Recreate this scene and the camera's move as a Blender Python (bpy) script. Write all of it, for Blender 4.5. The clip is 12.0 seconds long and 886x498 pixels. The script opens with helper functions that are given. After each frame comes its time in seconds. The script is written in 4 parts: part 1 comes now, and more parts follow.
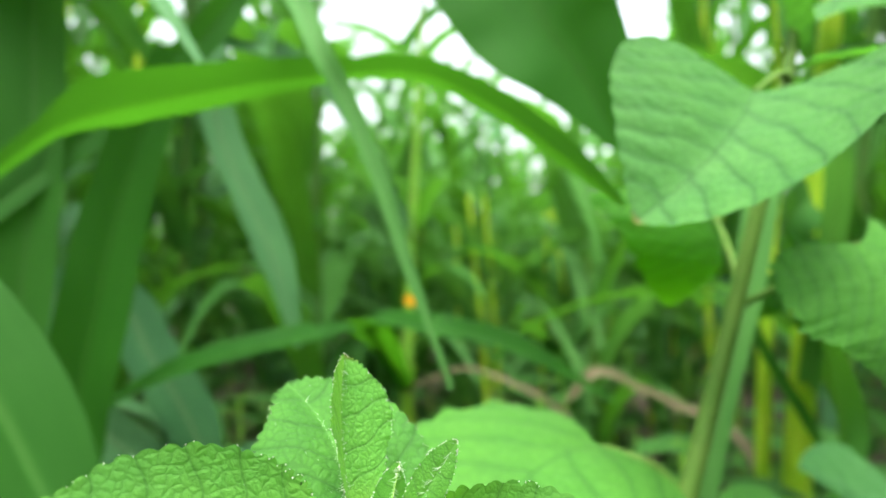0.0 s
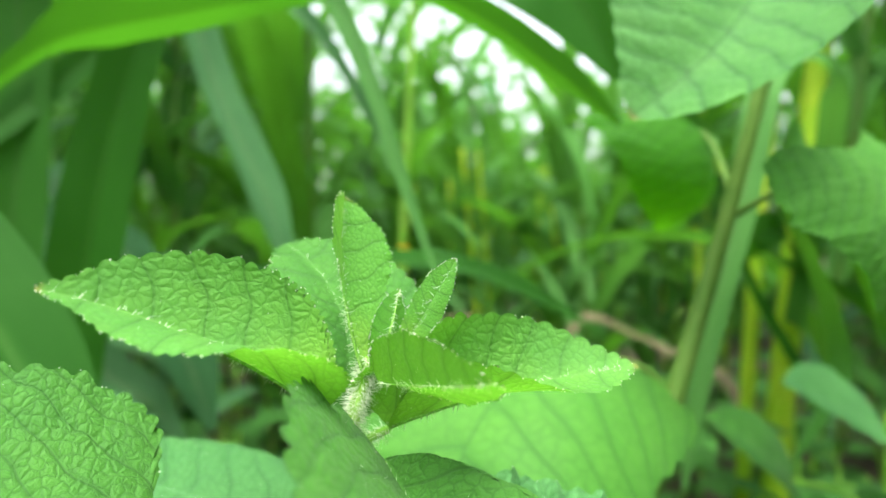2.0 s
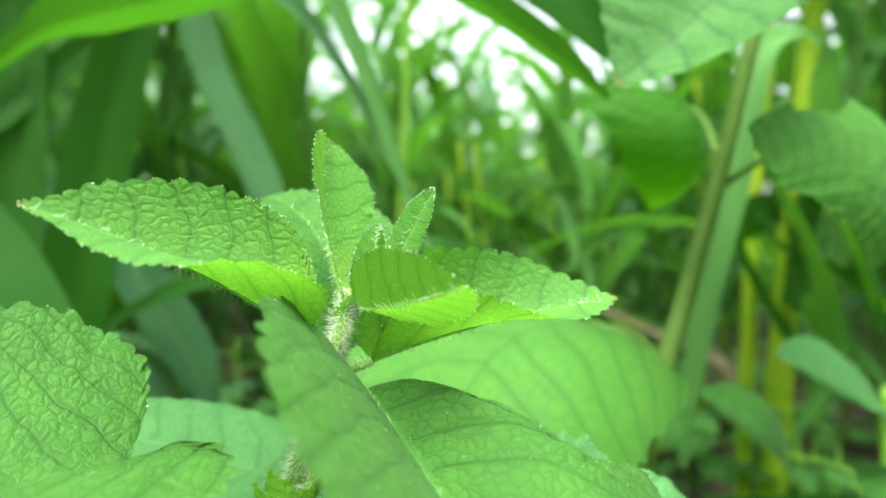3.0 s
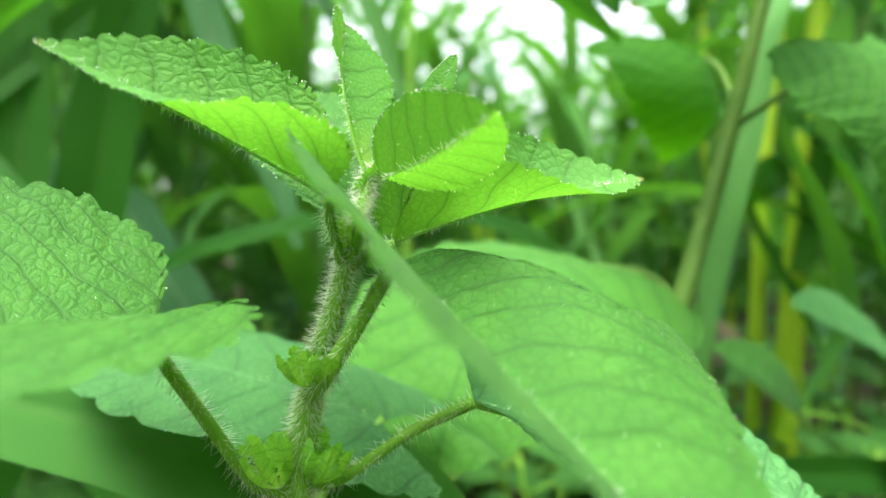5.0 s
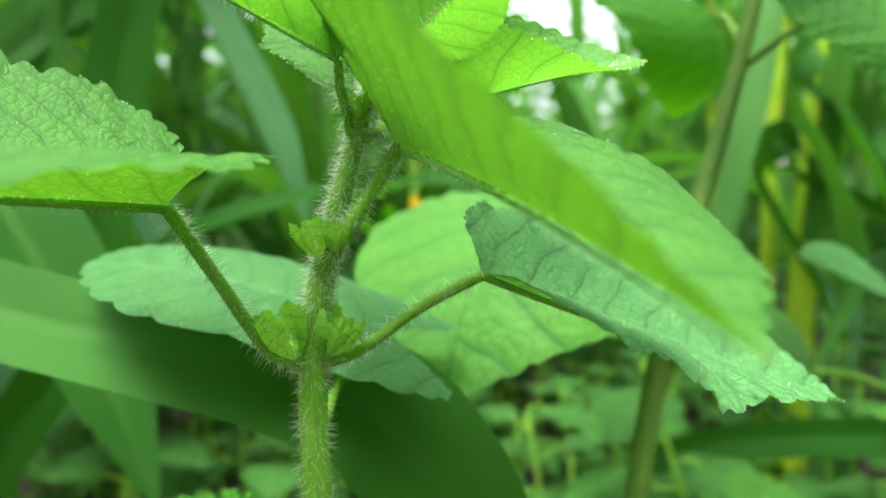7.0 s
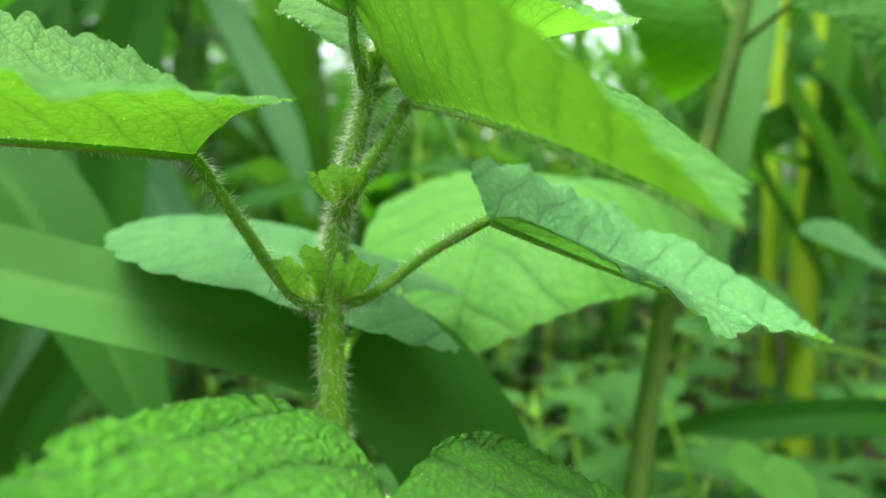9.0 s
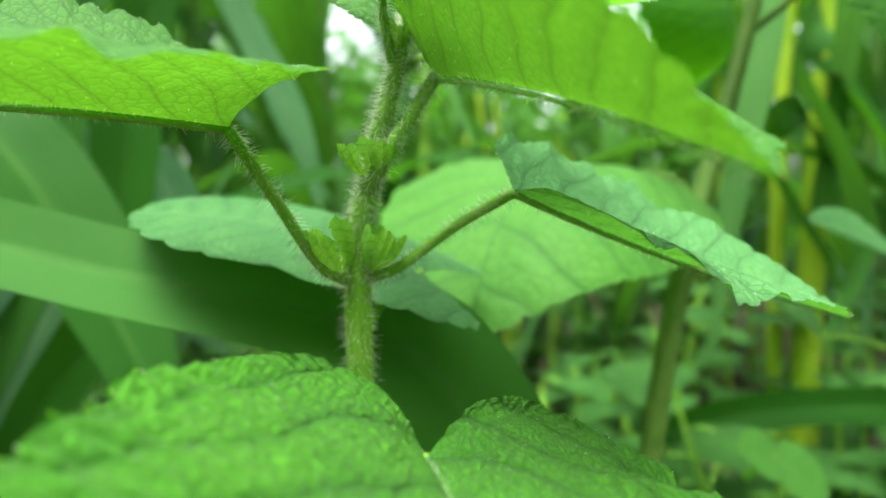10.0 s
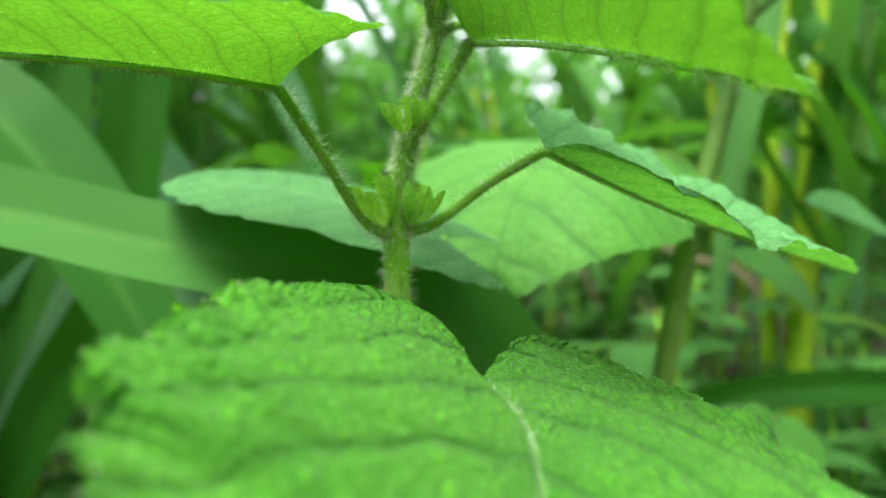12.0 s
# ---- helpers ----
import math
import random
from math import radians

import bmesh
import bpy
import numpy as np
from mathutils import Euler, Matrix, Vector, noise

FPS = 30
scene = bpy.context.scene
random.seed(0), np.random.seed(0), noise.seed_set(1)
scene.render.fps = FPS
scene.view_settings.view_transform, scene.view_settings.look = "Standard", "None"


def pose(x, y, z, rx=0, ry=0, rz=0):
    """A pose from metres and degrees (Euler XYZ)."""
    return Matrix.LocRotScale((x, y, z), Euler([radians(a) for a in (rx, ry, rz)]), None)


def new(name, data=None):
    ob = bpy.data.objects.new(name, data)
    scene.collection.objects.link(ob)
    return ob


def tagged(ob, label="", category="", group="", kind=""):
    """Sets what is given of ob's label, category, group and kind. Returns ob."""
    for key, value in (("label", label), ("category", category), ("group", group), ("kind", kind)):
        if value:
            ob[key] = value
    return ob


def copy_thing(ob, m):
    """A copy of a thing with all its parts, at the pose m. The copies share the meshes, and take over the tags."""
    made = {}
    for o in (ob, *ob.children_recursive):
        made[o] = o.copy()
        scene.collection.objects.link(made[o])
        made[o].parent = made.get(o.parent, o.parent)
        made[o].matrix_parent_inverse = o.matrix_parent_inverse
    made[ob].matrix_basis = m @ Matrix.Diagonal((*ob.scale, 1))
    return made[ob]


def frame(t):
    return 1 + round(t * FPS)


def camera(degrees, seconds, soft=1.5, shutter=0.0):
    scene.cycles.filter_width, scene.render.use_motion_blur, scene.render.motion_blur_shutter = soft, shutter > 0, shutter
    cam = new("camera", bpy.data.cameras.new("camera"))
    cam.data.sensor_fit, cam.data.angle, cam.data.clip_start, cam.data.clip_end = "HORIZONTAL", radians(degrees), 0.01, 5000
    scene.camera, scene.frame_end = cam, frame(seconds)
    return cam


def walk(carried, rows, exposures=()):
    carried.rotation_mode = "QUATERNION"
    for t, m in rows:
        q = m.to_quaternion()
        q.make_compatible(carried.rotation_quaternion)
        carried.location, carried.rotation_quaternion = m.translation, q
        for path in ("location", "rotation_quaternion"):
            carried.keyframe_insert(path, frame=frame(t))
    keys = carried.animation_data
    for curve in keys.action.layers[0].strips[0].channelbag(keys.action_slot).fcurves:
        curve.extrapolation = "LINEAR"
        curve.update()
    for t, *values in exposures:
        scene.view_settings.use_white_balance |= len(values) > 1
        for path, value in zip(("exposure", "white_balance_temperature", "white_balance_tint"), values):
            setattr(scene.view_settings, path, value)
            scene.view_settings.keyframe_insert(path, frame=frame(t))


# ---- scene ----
cam = camera(74.9, 12.0)
cam.data.dof.use_dof = True
cam.data.dof.focus_distance = 0.107
cam.data.dof.aperture_fstop = 9.0
METRES, EYE, TILT, LEAN, TURN = 0.13, 0.6, 2.0, 0.0, 0.0
ROWS = [
    (0.0, 0.0, 0.0, 0.0, -0.0, 0.0, -0.0),
    (0.5, -0.0031, -0.0152, -0.0485, -0.8, -1.23, -0.28),
    (1.0, -0.0117, -0.0217, -0.0909, -0.72, -2.0, -0.44),
    (1.5, -0.0192, -0.0131, -0.1597, -0.84, -2.99, -0.49),
    (2.0, -0.0101, -0.0163, -0.2042, -0.73, -3.28, -0.23),
    (2.5, -0.0051, -0.0218, -0.2499, -0.59, -3.22, 0.21),
    (3.0, 0.0215, -0.0381, -0.3079, -0.7, -3.13, 0.65),
    (5.0, -0.0102, -0.0291, -0.4809, -0.36, -4.03, 1.11),
    (5.5, -0.0283, -0.0339, -0.5419, -0.39, -4.61, 1.13),
    (6.0, -0.0065, -0.0337, -0.6097, 0.0, -4.9, 1.31),
    (6.5, 0.0007, -0.0501, -0.6314, 0.36, -4.63, 1.68),
    (7.0, -0.0149, -0.0612, -0.6582, 0.39, -4.49, 1.81),
    (9.0, -0.0246, -0.1248, -0.7393, 0.73, -4.4, 2.55),
    (9.5, -0.0459, -0.1536, -0.7656, 0.64, -4.31, 2.64),
    (10.0, -0.0648, -0.1453, -0.7748, 0.98, -4.78, 2.55),
    (10.5, -0.0892, -0.1584, -0.7919, 0.7, -4.81, 2.44),
    (11.0, -0.1028, -0.1619, -0.8147, 0.73, -4.8, 2.4),
    (11.5, -0.1374, -0.1933, -0.8296, 0.23, -4.74, 2.31),
    (12.0, -0.1426, -0.2087, -0.8412, 0.17, -4.96, 2.67),
]
walk(cam, [(t, pose(0, 0, EYE, TILT, LEAN, TURN) @ pose(METRES * x, METRES * y, METRES * z, 90 + pitch, roll, yaw)) for t, x, y, z, yaw, pitch, roll in ROWS])

# ---- light: a bright overcast sky ----
scene.view_settings.exposure = 2.2
world = bpy.data.worlds.new("overcast_sky")
world.use_nodes = True
scene.world = world
wn, wl = world.node_tree.nodes, world.node_tree.links
sky = wn.new("ShaderNodeTexSky")
sky.sky_type = "NISHITA"
sky.sun_disc = False
sky.sun_elevation, sky.sun_rotation = radians(71), radians(194)
sky.air_density, sky.dust_density, sky.ozone_density = 1.2, 7.0, 1.0
pale = wn.new("ShaderNodeHueSaturation")
pale.inputs["Saturation"].default_value = 0.3
wl.new(sky.outputs["Color"], pale.inputs["Color"])
wl.new(pale.outputs["Color"], wn["Background"].inputs["Color"])
wn["Background"].inputs["Strength"].default_value = 0.182

sun = new("sun", bpy.data.lights.new("sun", "SUN"))
sun.data.energy, sun.data.angle, sun.data.color = 1.3, radians(34), (1.0, 0.96, 0.86)
sun.rotation_euler = (radians(19), 0, radians(-14))


# ---- materials ----
class Nodes:
    """A small helper to wire a node material."""

    def __init__(self, name):
        self.mat = bpy.data.materials.new(name)
        self.mat.use_nodes = True
        self.tree = self.mat.node_tree
        self.tree.nodes.clear()

    def add(self, kind, ins=(), **props):
        n = self.tree.nodes.new("ShaderNode" + kind)
        for key, value in props.items():
            setattr(n, key, value)
        for key, value in dict(ins).items():
            if isinstance(value, bpy.types.NodeSocket):
                self.tree.links.new(value, n.inputs[key])
            else:
                n.inputs[key].default_value = value
        return n

    def math(self, op, a, b=0.0, clamp=False):
        return self.add("Math", {0: a, 1: b}, operation=op, use_clamp=clamp).outputs[0]

    def mix(self, fac, a, b):
        n = self.add("Mix", {0: fac}, data_type="RGBA")
        for i, value in ((6, a), (7, b)):
            if isinstance(value, bpy.types.NodeSocket):
                self.tree.links.new(value, n.inputs[i])
            else:
                n.inputs[i].default_value = (*value, 1)
        return n.outputs[2]

    def noise(self, vec, scale, detail=3.0, rough=0.55):
        return self.add("TexNoise", {"Vector": vec, "Scale": scale, "Detail": detail, "Roughness": rough}).outputs["Fac"]

    def ramp(self, fac, lo, hi):
        return self.add("MapRange", {0: fac, 1: lo, 2: hi}, clamp=True, interpolation_type="SMOOTHSTEP").outputs[0]

    def out(self, shader):
        o = self.add("OutputMaterial")
        self.tree.links.new(shader, o.inputs["Surface"])
        return self.mat

    def leaf_shader(self, colour, through_colour, normal, share, rough=0.5, gloss=0.35, down=0.0):
        p = self.add("BsdfPrincipled", {"Base Color": colour, "Roughness": rough, "Specular IOR Level": gloss, "Normal": normal, "Sheen Weight": down, "Sheen Roughness": 0.45, "Sheen Tint": (0.86, 1.0, 0.9, 1)})
        tr = self.add("BsdfTranslucent", {"Color": through_colour})
        m = self.add("MixShader", {0: share, 1: p.outputs[0], 2: tr.outputs[0]})
        return m.outputs[0]


def herb_leaf_material(name, young, old, glow, vein, share=0.42, relief=0.55, fine=1.0, shade=0.35, rib=None, fresh=None, grain=1.0, side_veins=0.75, tip_at=5.97):
    """A quilted, softly hairy leaf: side veins, a net of small veins and blotches of tone. shade: crease shading
    painted beside the side veins.
    """
    k = Nodes(name)
    uv = k.add("UVMap").outputs[0]
    xyz = k.add("SeparateXYZ", {0: uv})
    u, v = xyz.outputs[0], xyz.outputs[1]
    side = k.math("ABSOLUTE", v)
    sway = k.math("SINE", k.math("ADD", k.math("MULTIPLY", u, 2.3), k.math("MULTIPLY", v, 0.9)))
    sway2 = k.math("SINE", k.math("ADD", k.math("MULTIPLY", v, 5.1), u))
    offset = k.math("DIVIDE", v, k.math("ADD", side, 0.05))
    wob = k.math("ADD", k.math("ADD", k.math("MULTIPLY", sway, 0.07), k.math("MULTIPLY", sway2, 0.05)), k.math("MULTIPLY", offset, 0.14))
    arch = k.math("ADD", k.math("MULTIPLY", side, 0.4), k.math("MULTIPLY", k.math("MULTIPLY", side, side), 0.11))
    q = k.math("ADD", k.math("SUBTRACT", u, arch), wob)
    saw = k.math("ABSOLUTE", k.math("SUBTRACT", k.math("FRACT", q), 0.5))
    lateral = k.ramp(saw, 0.44, 0.49)
    soft = k.ramp(saw, 0.25, 0.5)
    mid = k.ramp(side, 0.06, 0.02)
    big = k.math("MAXIMUM", lateral, mid)
    drift = k.add("VectorMath", {0: k.add("TexNoise", {"Vector": uv, "Scale": 2.6, "Detail": 2.0}).outputs["Color"], "Scale": 0.22}, operation="SCALE").outputs[0]
    warp = k.add("VectorMath", {0: uv, 1: drift}, operation="ADD").outputs[0]
    cells = k.add("TexVoronoi", {"Vector": warp, "Scale": 3.9 * grain}, feature="DISTANCE_TO_EDGE").outputs["Distance"]
    small = k.add("TexVoronoi", {"Vector": warp, "Scale": 8.5 * grain}, feature="DISTANCE_TO_EDGE").outputs["Distance"]
    net = k.ramp(cells, 0.12, 0.02)
    net2 = k.ramp(small, 0.12, 0.0)
    blotch = k.ramp(k.noise(uv, 0.7, 4.0), 0.3, 0.7)
    rnd = k.add("ObjectInfo").outputs["Random"]
    base = k.mix(k.math("ADD", k.math("MULTIPLY", blotch, 0.75), k.math("MULTIPLY", rnd, 0.25)), young, old)
    if fresh:
        base = k.mix(k.math("MULTIPLY", k.ramp(k.math("ADD", u, k.math("MULTIPLY", side, 0.5)), 3.0, 0.2), 0.75), base, fresh)
    speck = k.ramp(k.noise(uv, 14.0, 2.0), 0.55, 0.75)
    base = k.mix(k.math("MULTIPLY", speck, 0.22), base, tuple(min(1, c * 1.5 + 0.02) for c in young))
    veined = k.mix(k.math("MULTIPLY", k.math("MAXIMUM", k.math("MULTIPLY", k.math("MAXIMUM", net, k.math("MULTIPLY", net2, 0.4)), 0.75 * fine), k.math("MULTIPLY", lateral, side_veins)), 0.85, True), base, vein)
    # Quilting shade painted in: a broad darkening on both sides of each side vein.
    veined = k.mix(k.math("MULTIPLY", soft, shade), veined, vein)
    veined = k.mix(k.math("MULTIPLY", mid, 0.5), veined, rib or tuple(min(1, c * 1.4 + 0.02) for c in young))
    veined = k.mix(k.math("MULTIPLY", k.ramp(u, tip_at - 0.15, tip_at), 0.7 if share > 0.41 else 0.0), veined, (0.20, 0.13, 0.035))
    dark_glow = tuple(c * 0.5 for c in glow)
    tcol = k.mix(k.math("MULTIPLY", k.math("MAXIMUM", k.math("MAXIMUM", k.math("MULTIPLY", net, 0.55), k.math("MULTIPLY", net2, 0.2)), k.math("MAXIMUM", big, k.math("MULTIPLY", soft, 0.5))), 0.85), glow, dark_glow)
    height = k.math("ADD", k.math("MULTIPLY", k.ramp(cells, 0.0, 0.3), 1.0), k.math("MULTIPLY", k.ramp(small, 0.0, 0.25), 0.3))
    height = k.math("SUBTRACT", height, k.math("MULTIPLY", big, 0.9))
    height = k.math("ADD", height, k.math("MULTIPLY", k.noise(uv, 30.0, 2.0), 0.22))
    bump = k.add("Bump", {"Strength": relief, "Distance": 0.001, "Height": height}).outputs[0]
    return k.out(k.leaf_shader(veined, tcol, bump, share, 0.58, 0.14, 0.05))


def strap_leaf_material(name, light, dark, glow, rib, share=0.35):
    """A grass-like blade: fine lengthwise veins, a pale midrib, stains."""
    k = Nodes(name)
    uv = k.add("UVMap").outputs[0]
    xyz = k.add("SeparateXYZ", {0: uv})
    u, v = xyz.outputs[0], xyz.outputs[1]
    stretch = k.add("CombineXYZ", {0: k.math("MULTIPLY", u, 0.12), 1: k.math("MULTIPLY", v, 9.0)}).outputs[0]
    lines = k.noise(stretch, 6.0, 3.0)
    rnd = k.add("ObjectInfo").outputs["Random"]
    tone = k.math("ADD", k.math("MULTIPLY", k.noise(uv, 1.2, 3.0), 0.6), k.math("MULTIPLY", rnd, 0.5))
    base = k.mix(k.ramp(tone, 0.15, 0.85), light, dark)
    base = k.mix(k.math("MULTIPLY", k.ramp(lines, 0.45, 0.7), 0.35), base, tuple(c * 1.35 for c in light))
    mid = k.ramp(k.math("ABSOLUTE", v), 0.10, 0.04)
    base = k.mix(k.math("MULTIPLY", mid, 0.6), base, rib)
    tcol = k.mix(k.math("MULTIPLY", mid, 0.7), glow, tuple(c * 0.5 for c in glow))
    bump = k.add("Bump", {"Strength": 0.35, "Distance": 0.001, "Height": lines}).outputs[0]
    return k.out(k.leaf_shader(base, tcol, bump, share, 0.55, 0.07))


def stem_material(name, a, b, stripe, share=0.12):
    k = Nodes(name)
    uv = k.add("UVMap").outputs[0]
    st = k.add("CombineXYZ", {0: k.math("MULTIPLY", k.add("SeparateXYZ", {0: uv}).outputs[0], 0.08), 1: k.add("SeparateXYZ", {0: uv}).outputs[1]}).outputs[0]
    lines = k.noise(st, 9.0, 3.0)
    patch = k.noise(uv, 0.35, 3.0)
    c = k.mix(k.ramp(patch, 0.35, 0.65), a, b)
    c = k.mix(k.math("MULTIPLY", k.ramp(lines, 0.5, 0.65), 0.6), c, stripe)
    fuzz = k.noise(uv, 14.0, 2.0)
    bump = k.add("Bump", {"Strength": 0.4, "Distance": 0.0006, "Height": k.math("ADD", lines, k.math("MULTIPLY", fuzz, 0.5))}).outputs[0]
    return k.out(k.leaf_shader(c, c, bump, share, 0.6, 0.15))


def plain_material(name, colour, colour2, scale, rough=0.6, share=0.0, relief=0.3):
    k = Nodes(name)
    pos = k.add("TexCoord").outputs["Object"]
    n = k.noise(pos, scale, 4.0)
    c = k.mix(k.ramp(n, 0.3, 0.7), colour, colour2)
    bump = k.add("Bump", {"Strength": relief, "Distance": 0.02 / max(scale, 0.1), "Height": k.noise(pos, scale * 3, 3.0)}).outputs[0]
    return k.out(k.leaf_shader(c, c, bump, share, rough, 0.25))


MAT_HERB = herb_leaf_material("herb_leaf", (0.060, 0.196, 0.026), (0.041, 0.150, 0.022), (0.082, 0.25, 0.010), (0.020, 0.082, 0.014), 0.42, 0.36, 0.7, 0.22, None, None, 1.0, 0.65, 8.95)
MAT_FRONT = herb_leaf_material("mature_herb_leaf", (0.070, 0.270, 0.016), (0.046, 0.205, 0.014), (0.110, 0.38, 0.008), (0.013, 0.085, 0.007), 0.44, 0.8, 1.1, 0.36, (0.18, 0.30, 0.12), None, 2.0)
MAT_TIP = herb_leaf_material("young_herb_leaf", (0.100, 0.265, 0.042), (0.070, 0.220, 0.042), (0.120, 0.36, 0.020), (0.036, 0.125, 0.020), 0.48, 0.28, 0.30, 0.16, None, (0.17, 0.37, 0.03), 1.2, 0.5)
# Newest leaves: paler green, with the light their dim faces lack painted in.
MAT_NEWEST_LIT = herb_leaf_material("lit_newest_leaf", (0.125, 0.33, 0.055), (0.090, 0.28, 0.050), (0.20, 0.52, 0.035), (0.050, 0.18, 0.028), 0.55, 0.45, 0.5, 0.15, None, (0.26, 0.45, 0.06), 1.2, 0.4)
MAT_OLD = herb_leaf_material("large_herb_leaf", (0.064, 0.196, 0.040), (0.046, 0.162, 0.034), (0.078, 0.28, 0.018), (0.016, 0.078, 0.017), 0.42, 0.3, 0.55, 0.3, (0.016, 0.075, 0.015), None, 1.0, 1.0)
# Lit copy of the leaf green: brightness of back leaves put into the colour.
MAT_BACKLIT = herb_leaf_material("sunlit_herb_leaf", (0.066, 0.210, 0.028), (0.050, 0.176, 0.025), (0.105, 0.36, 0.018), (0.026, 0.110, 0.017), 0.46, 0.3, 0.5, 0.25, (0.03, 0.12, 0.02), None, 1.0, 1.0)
# Lightened copy for the overhung right leaf: sky sheen and missing light painted in.
MAT_LIGHTENED = herb_leaf_material("lightened_herb_leaf", (0.092, 0.265, 0.080), (0.066, 0.210, 0.064), (0.080, 0.28, 0.022), (0.026, 0.110, 0.028), 0.36, 0.5, 0.7, 0.22, None, None, 1.0, 0.6)
# Shaded copy: dark face and strong glow put into one back leaf's colour.
MAT_SHADED = herb_leaf_material("shaded_herb_leaf", (0.040, 0.165, 0.010), (0.030, 0.135, 0.009), (0.120, 0.44, 0.005), (0.022, 0.105, 0.008), 0.58, 0.2, 0.3, 0.12, (0.016, 0.08, 0.006), None, 1.0, 0.3)
# Bluish cast of the sky's reflection, put into the base colour.
MAT_BLUISH = herb_leaf_material("bluish_herb_leaf", (0.056, 0.180, 0.046), (0.038, 0.136, 0.038), (0.066, 0.24, 0.020), (0.018, 0.085, 0.022), 0.36, 0.4, 0.6, 0.22, None, None, 1.0, 0.6)
MAT_WEED = herb_leaf_material("weed_leaf", (0.052, 0.180, 0.024), (0.018, 0.076, 0.010), (0.070, 0.27, 0.010), (0.015, 0.07, 0.011), 0.3, 0.4)
MAT_MAIZE = strap_leaf_material("maize_leaf", (0.062, 0.192, 0.036), (0.015, 0.066, 0.012), (0.074, 0.25, 0.014), (0.07, 0.18, 0.04), 0.40)
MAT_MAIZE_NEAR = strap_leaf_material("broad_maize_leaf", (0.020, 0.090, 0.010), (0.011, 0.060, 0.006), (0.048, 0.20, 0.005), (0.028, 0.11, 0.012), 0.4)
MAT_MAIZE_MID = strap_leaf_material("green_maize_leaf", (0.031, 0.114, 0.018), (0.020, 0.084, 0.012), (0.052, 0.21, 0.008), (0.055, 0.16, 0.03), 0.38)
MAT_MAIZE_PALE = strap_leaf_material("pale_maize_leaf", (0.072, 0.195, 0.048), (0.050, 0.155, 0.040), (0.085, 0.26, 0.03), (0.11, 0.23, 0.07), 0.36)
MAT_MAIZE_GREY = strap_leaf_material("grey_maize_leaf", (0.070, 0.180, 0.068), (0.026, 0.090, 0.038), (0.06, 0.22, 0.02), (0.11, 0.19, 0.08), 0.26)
MAT_STEM = stem_material("hairy_stem", (0.180, 0.430, 0.036), (0.260, 0.500, 0.075), (0.110, 0.270, 0.028), 0.38)
MAT_PETIOLE = stem_material("petiole_skin", (0.165, 0.410, 0.036), (0.215, 0.420, 0.060), (0.28, 0.46, 0.11), 0.38)
MAT_STEM2 = stem_material("olive_stem", (0.058, 0.135, 0.018), (0.080, 0.155, 0.025), (0.10, 0.18, 0.035))
MAT_RIB = stem_material("leaf_rib", (0.19, 0.42, 0.06), (0.23, 0.46, 0.08), (0.28, 0.48, 0.12))
MAT_STALK = stem_material("maize_stalk", (0.22, 0.42, 0.018), (0.33, 0.48, 0.026), (0.28, 0.44, 0.04), 0.3)
MAT_GREEN_STALK = stem_material("green_stalk", (0.026, 0.092, 0.011), (0.046, 0.120, 0.012), (0.06, 0.13, 0.022))
MAT_HAIR = plain_material("plant_hair", (0.86, 0.92, 0.76), (0.90, 0.94, 0.82), 200, 0.5, 0.65, 0.0)
MAT_BUD = herb_leaf_material("bud_leaf", (0.26, 0.56, 0.07), (0.19, 0.48, 0.06), (0.36, 0.72, 0.05), (0.10, 0.30, 0.04), 0.5, 0.4, 0.5)
MAT_SOIL = plain_material("soil", (0.030, 0.024, 0.016), (0.060, 0.046, 0.030), 9.0, 0.95, 0.0, 0.8)
MAT_PETAL = plain_material("yellow_petal", (0.80, 0.36, 0.005), (0.85, 0.45, 0.01), 60, 0.6, 0.3)
MAT_DRY = strap_leaf_material("dry_leaf", (0.16, 0.14, 0.080), (0.11, 0.10, 0.055), (0.15, 0.13, 0.06), (0.19, 0.17, 0.11))


# ---- building helpers ----
def mesh_from(name, verts, faces, uvs, material):
    me = bpy.data.meshes.new(name)
    me.from_pydata([tuple(p) for p in verts], [], faces)
    layer = me.uv_layers.new(name="UVMap")
    index = np.empty(len(me.loops), dtype=np.int32)
    me.loops.foreach_get("vertex_index", index)
    layer.data.foreach_set("uv", np.asarray(uvs, dtype=np.float32)[index].ravel())
    me.polygons.foreach_set("use_smooth", np.ones(len(me.polygons), dtype=bool))
    me.materials.append(material)
    me.update()
    return me


def child(name, me, parent, label=""):
    ob = new(name, me)
    ob.parent = parent
    return tagged(ob, label)


def thing(name, label, category, at=(0, 0, 0), group="", kind=""):
    ob = new(name)
    ob.empty_display_size = 0.01
    ob.location = at
    return tagged(ob, label, category, group, kind)


def smooth_path(points, n):
    """n places along a smooth curve through the points."""
    p = np.array(points, dtype=float)
    p = np.vstack([2 * p[0] - p[1], p, 2 * p[-1] - p[-2]])
    out = []
    for s in np.linspace(0, len(p) - 3, n):
        i = min(int(s), len(p) - 4)
        f = s - i
        a, b, c, d = p[i:i + 4]
        out.append(0.5 * (2 * b + (c - a) * f + (2 * a - 5 * b + 4 * c - d) * f * f + (3 * b - a - 3 * c + d) * f ** 3))
    return np.array(out)


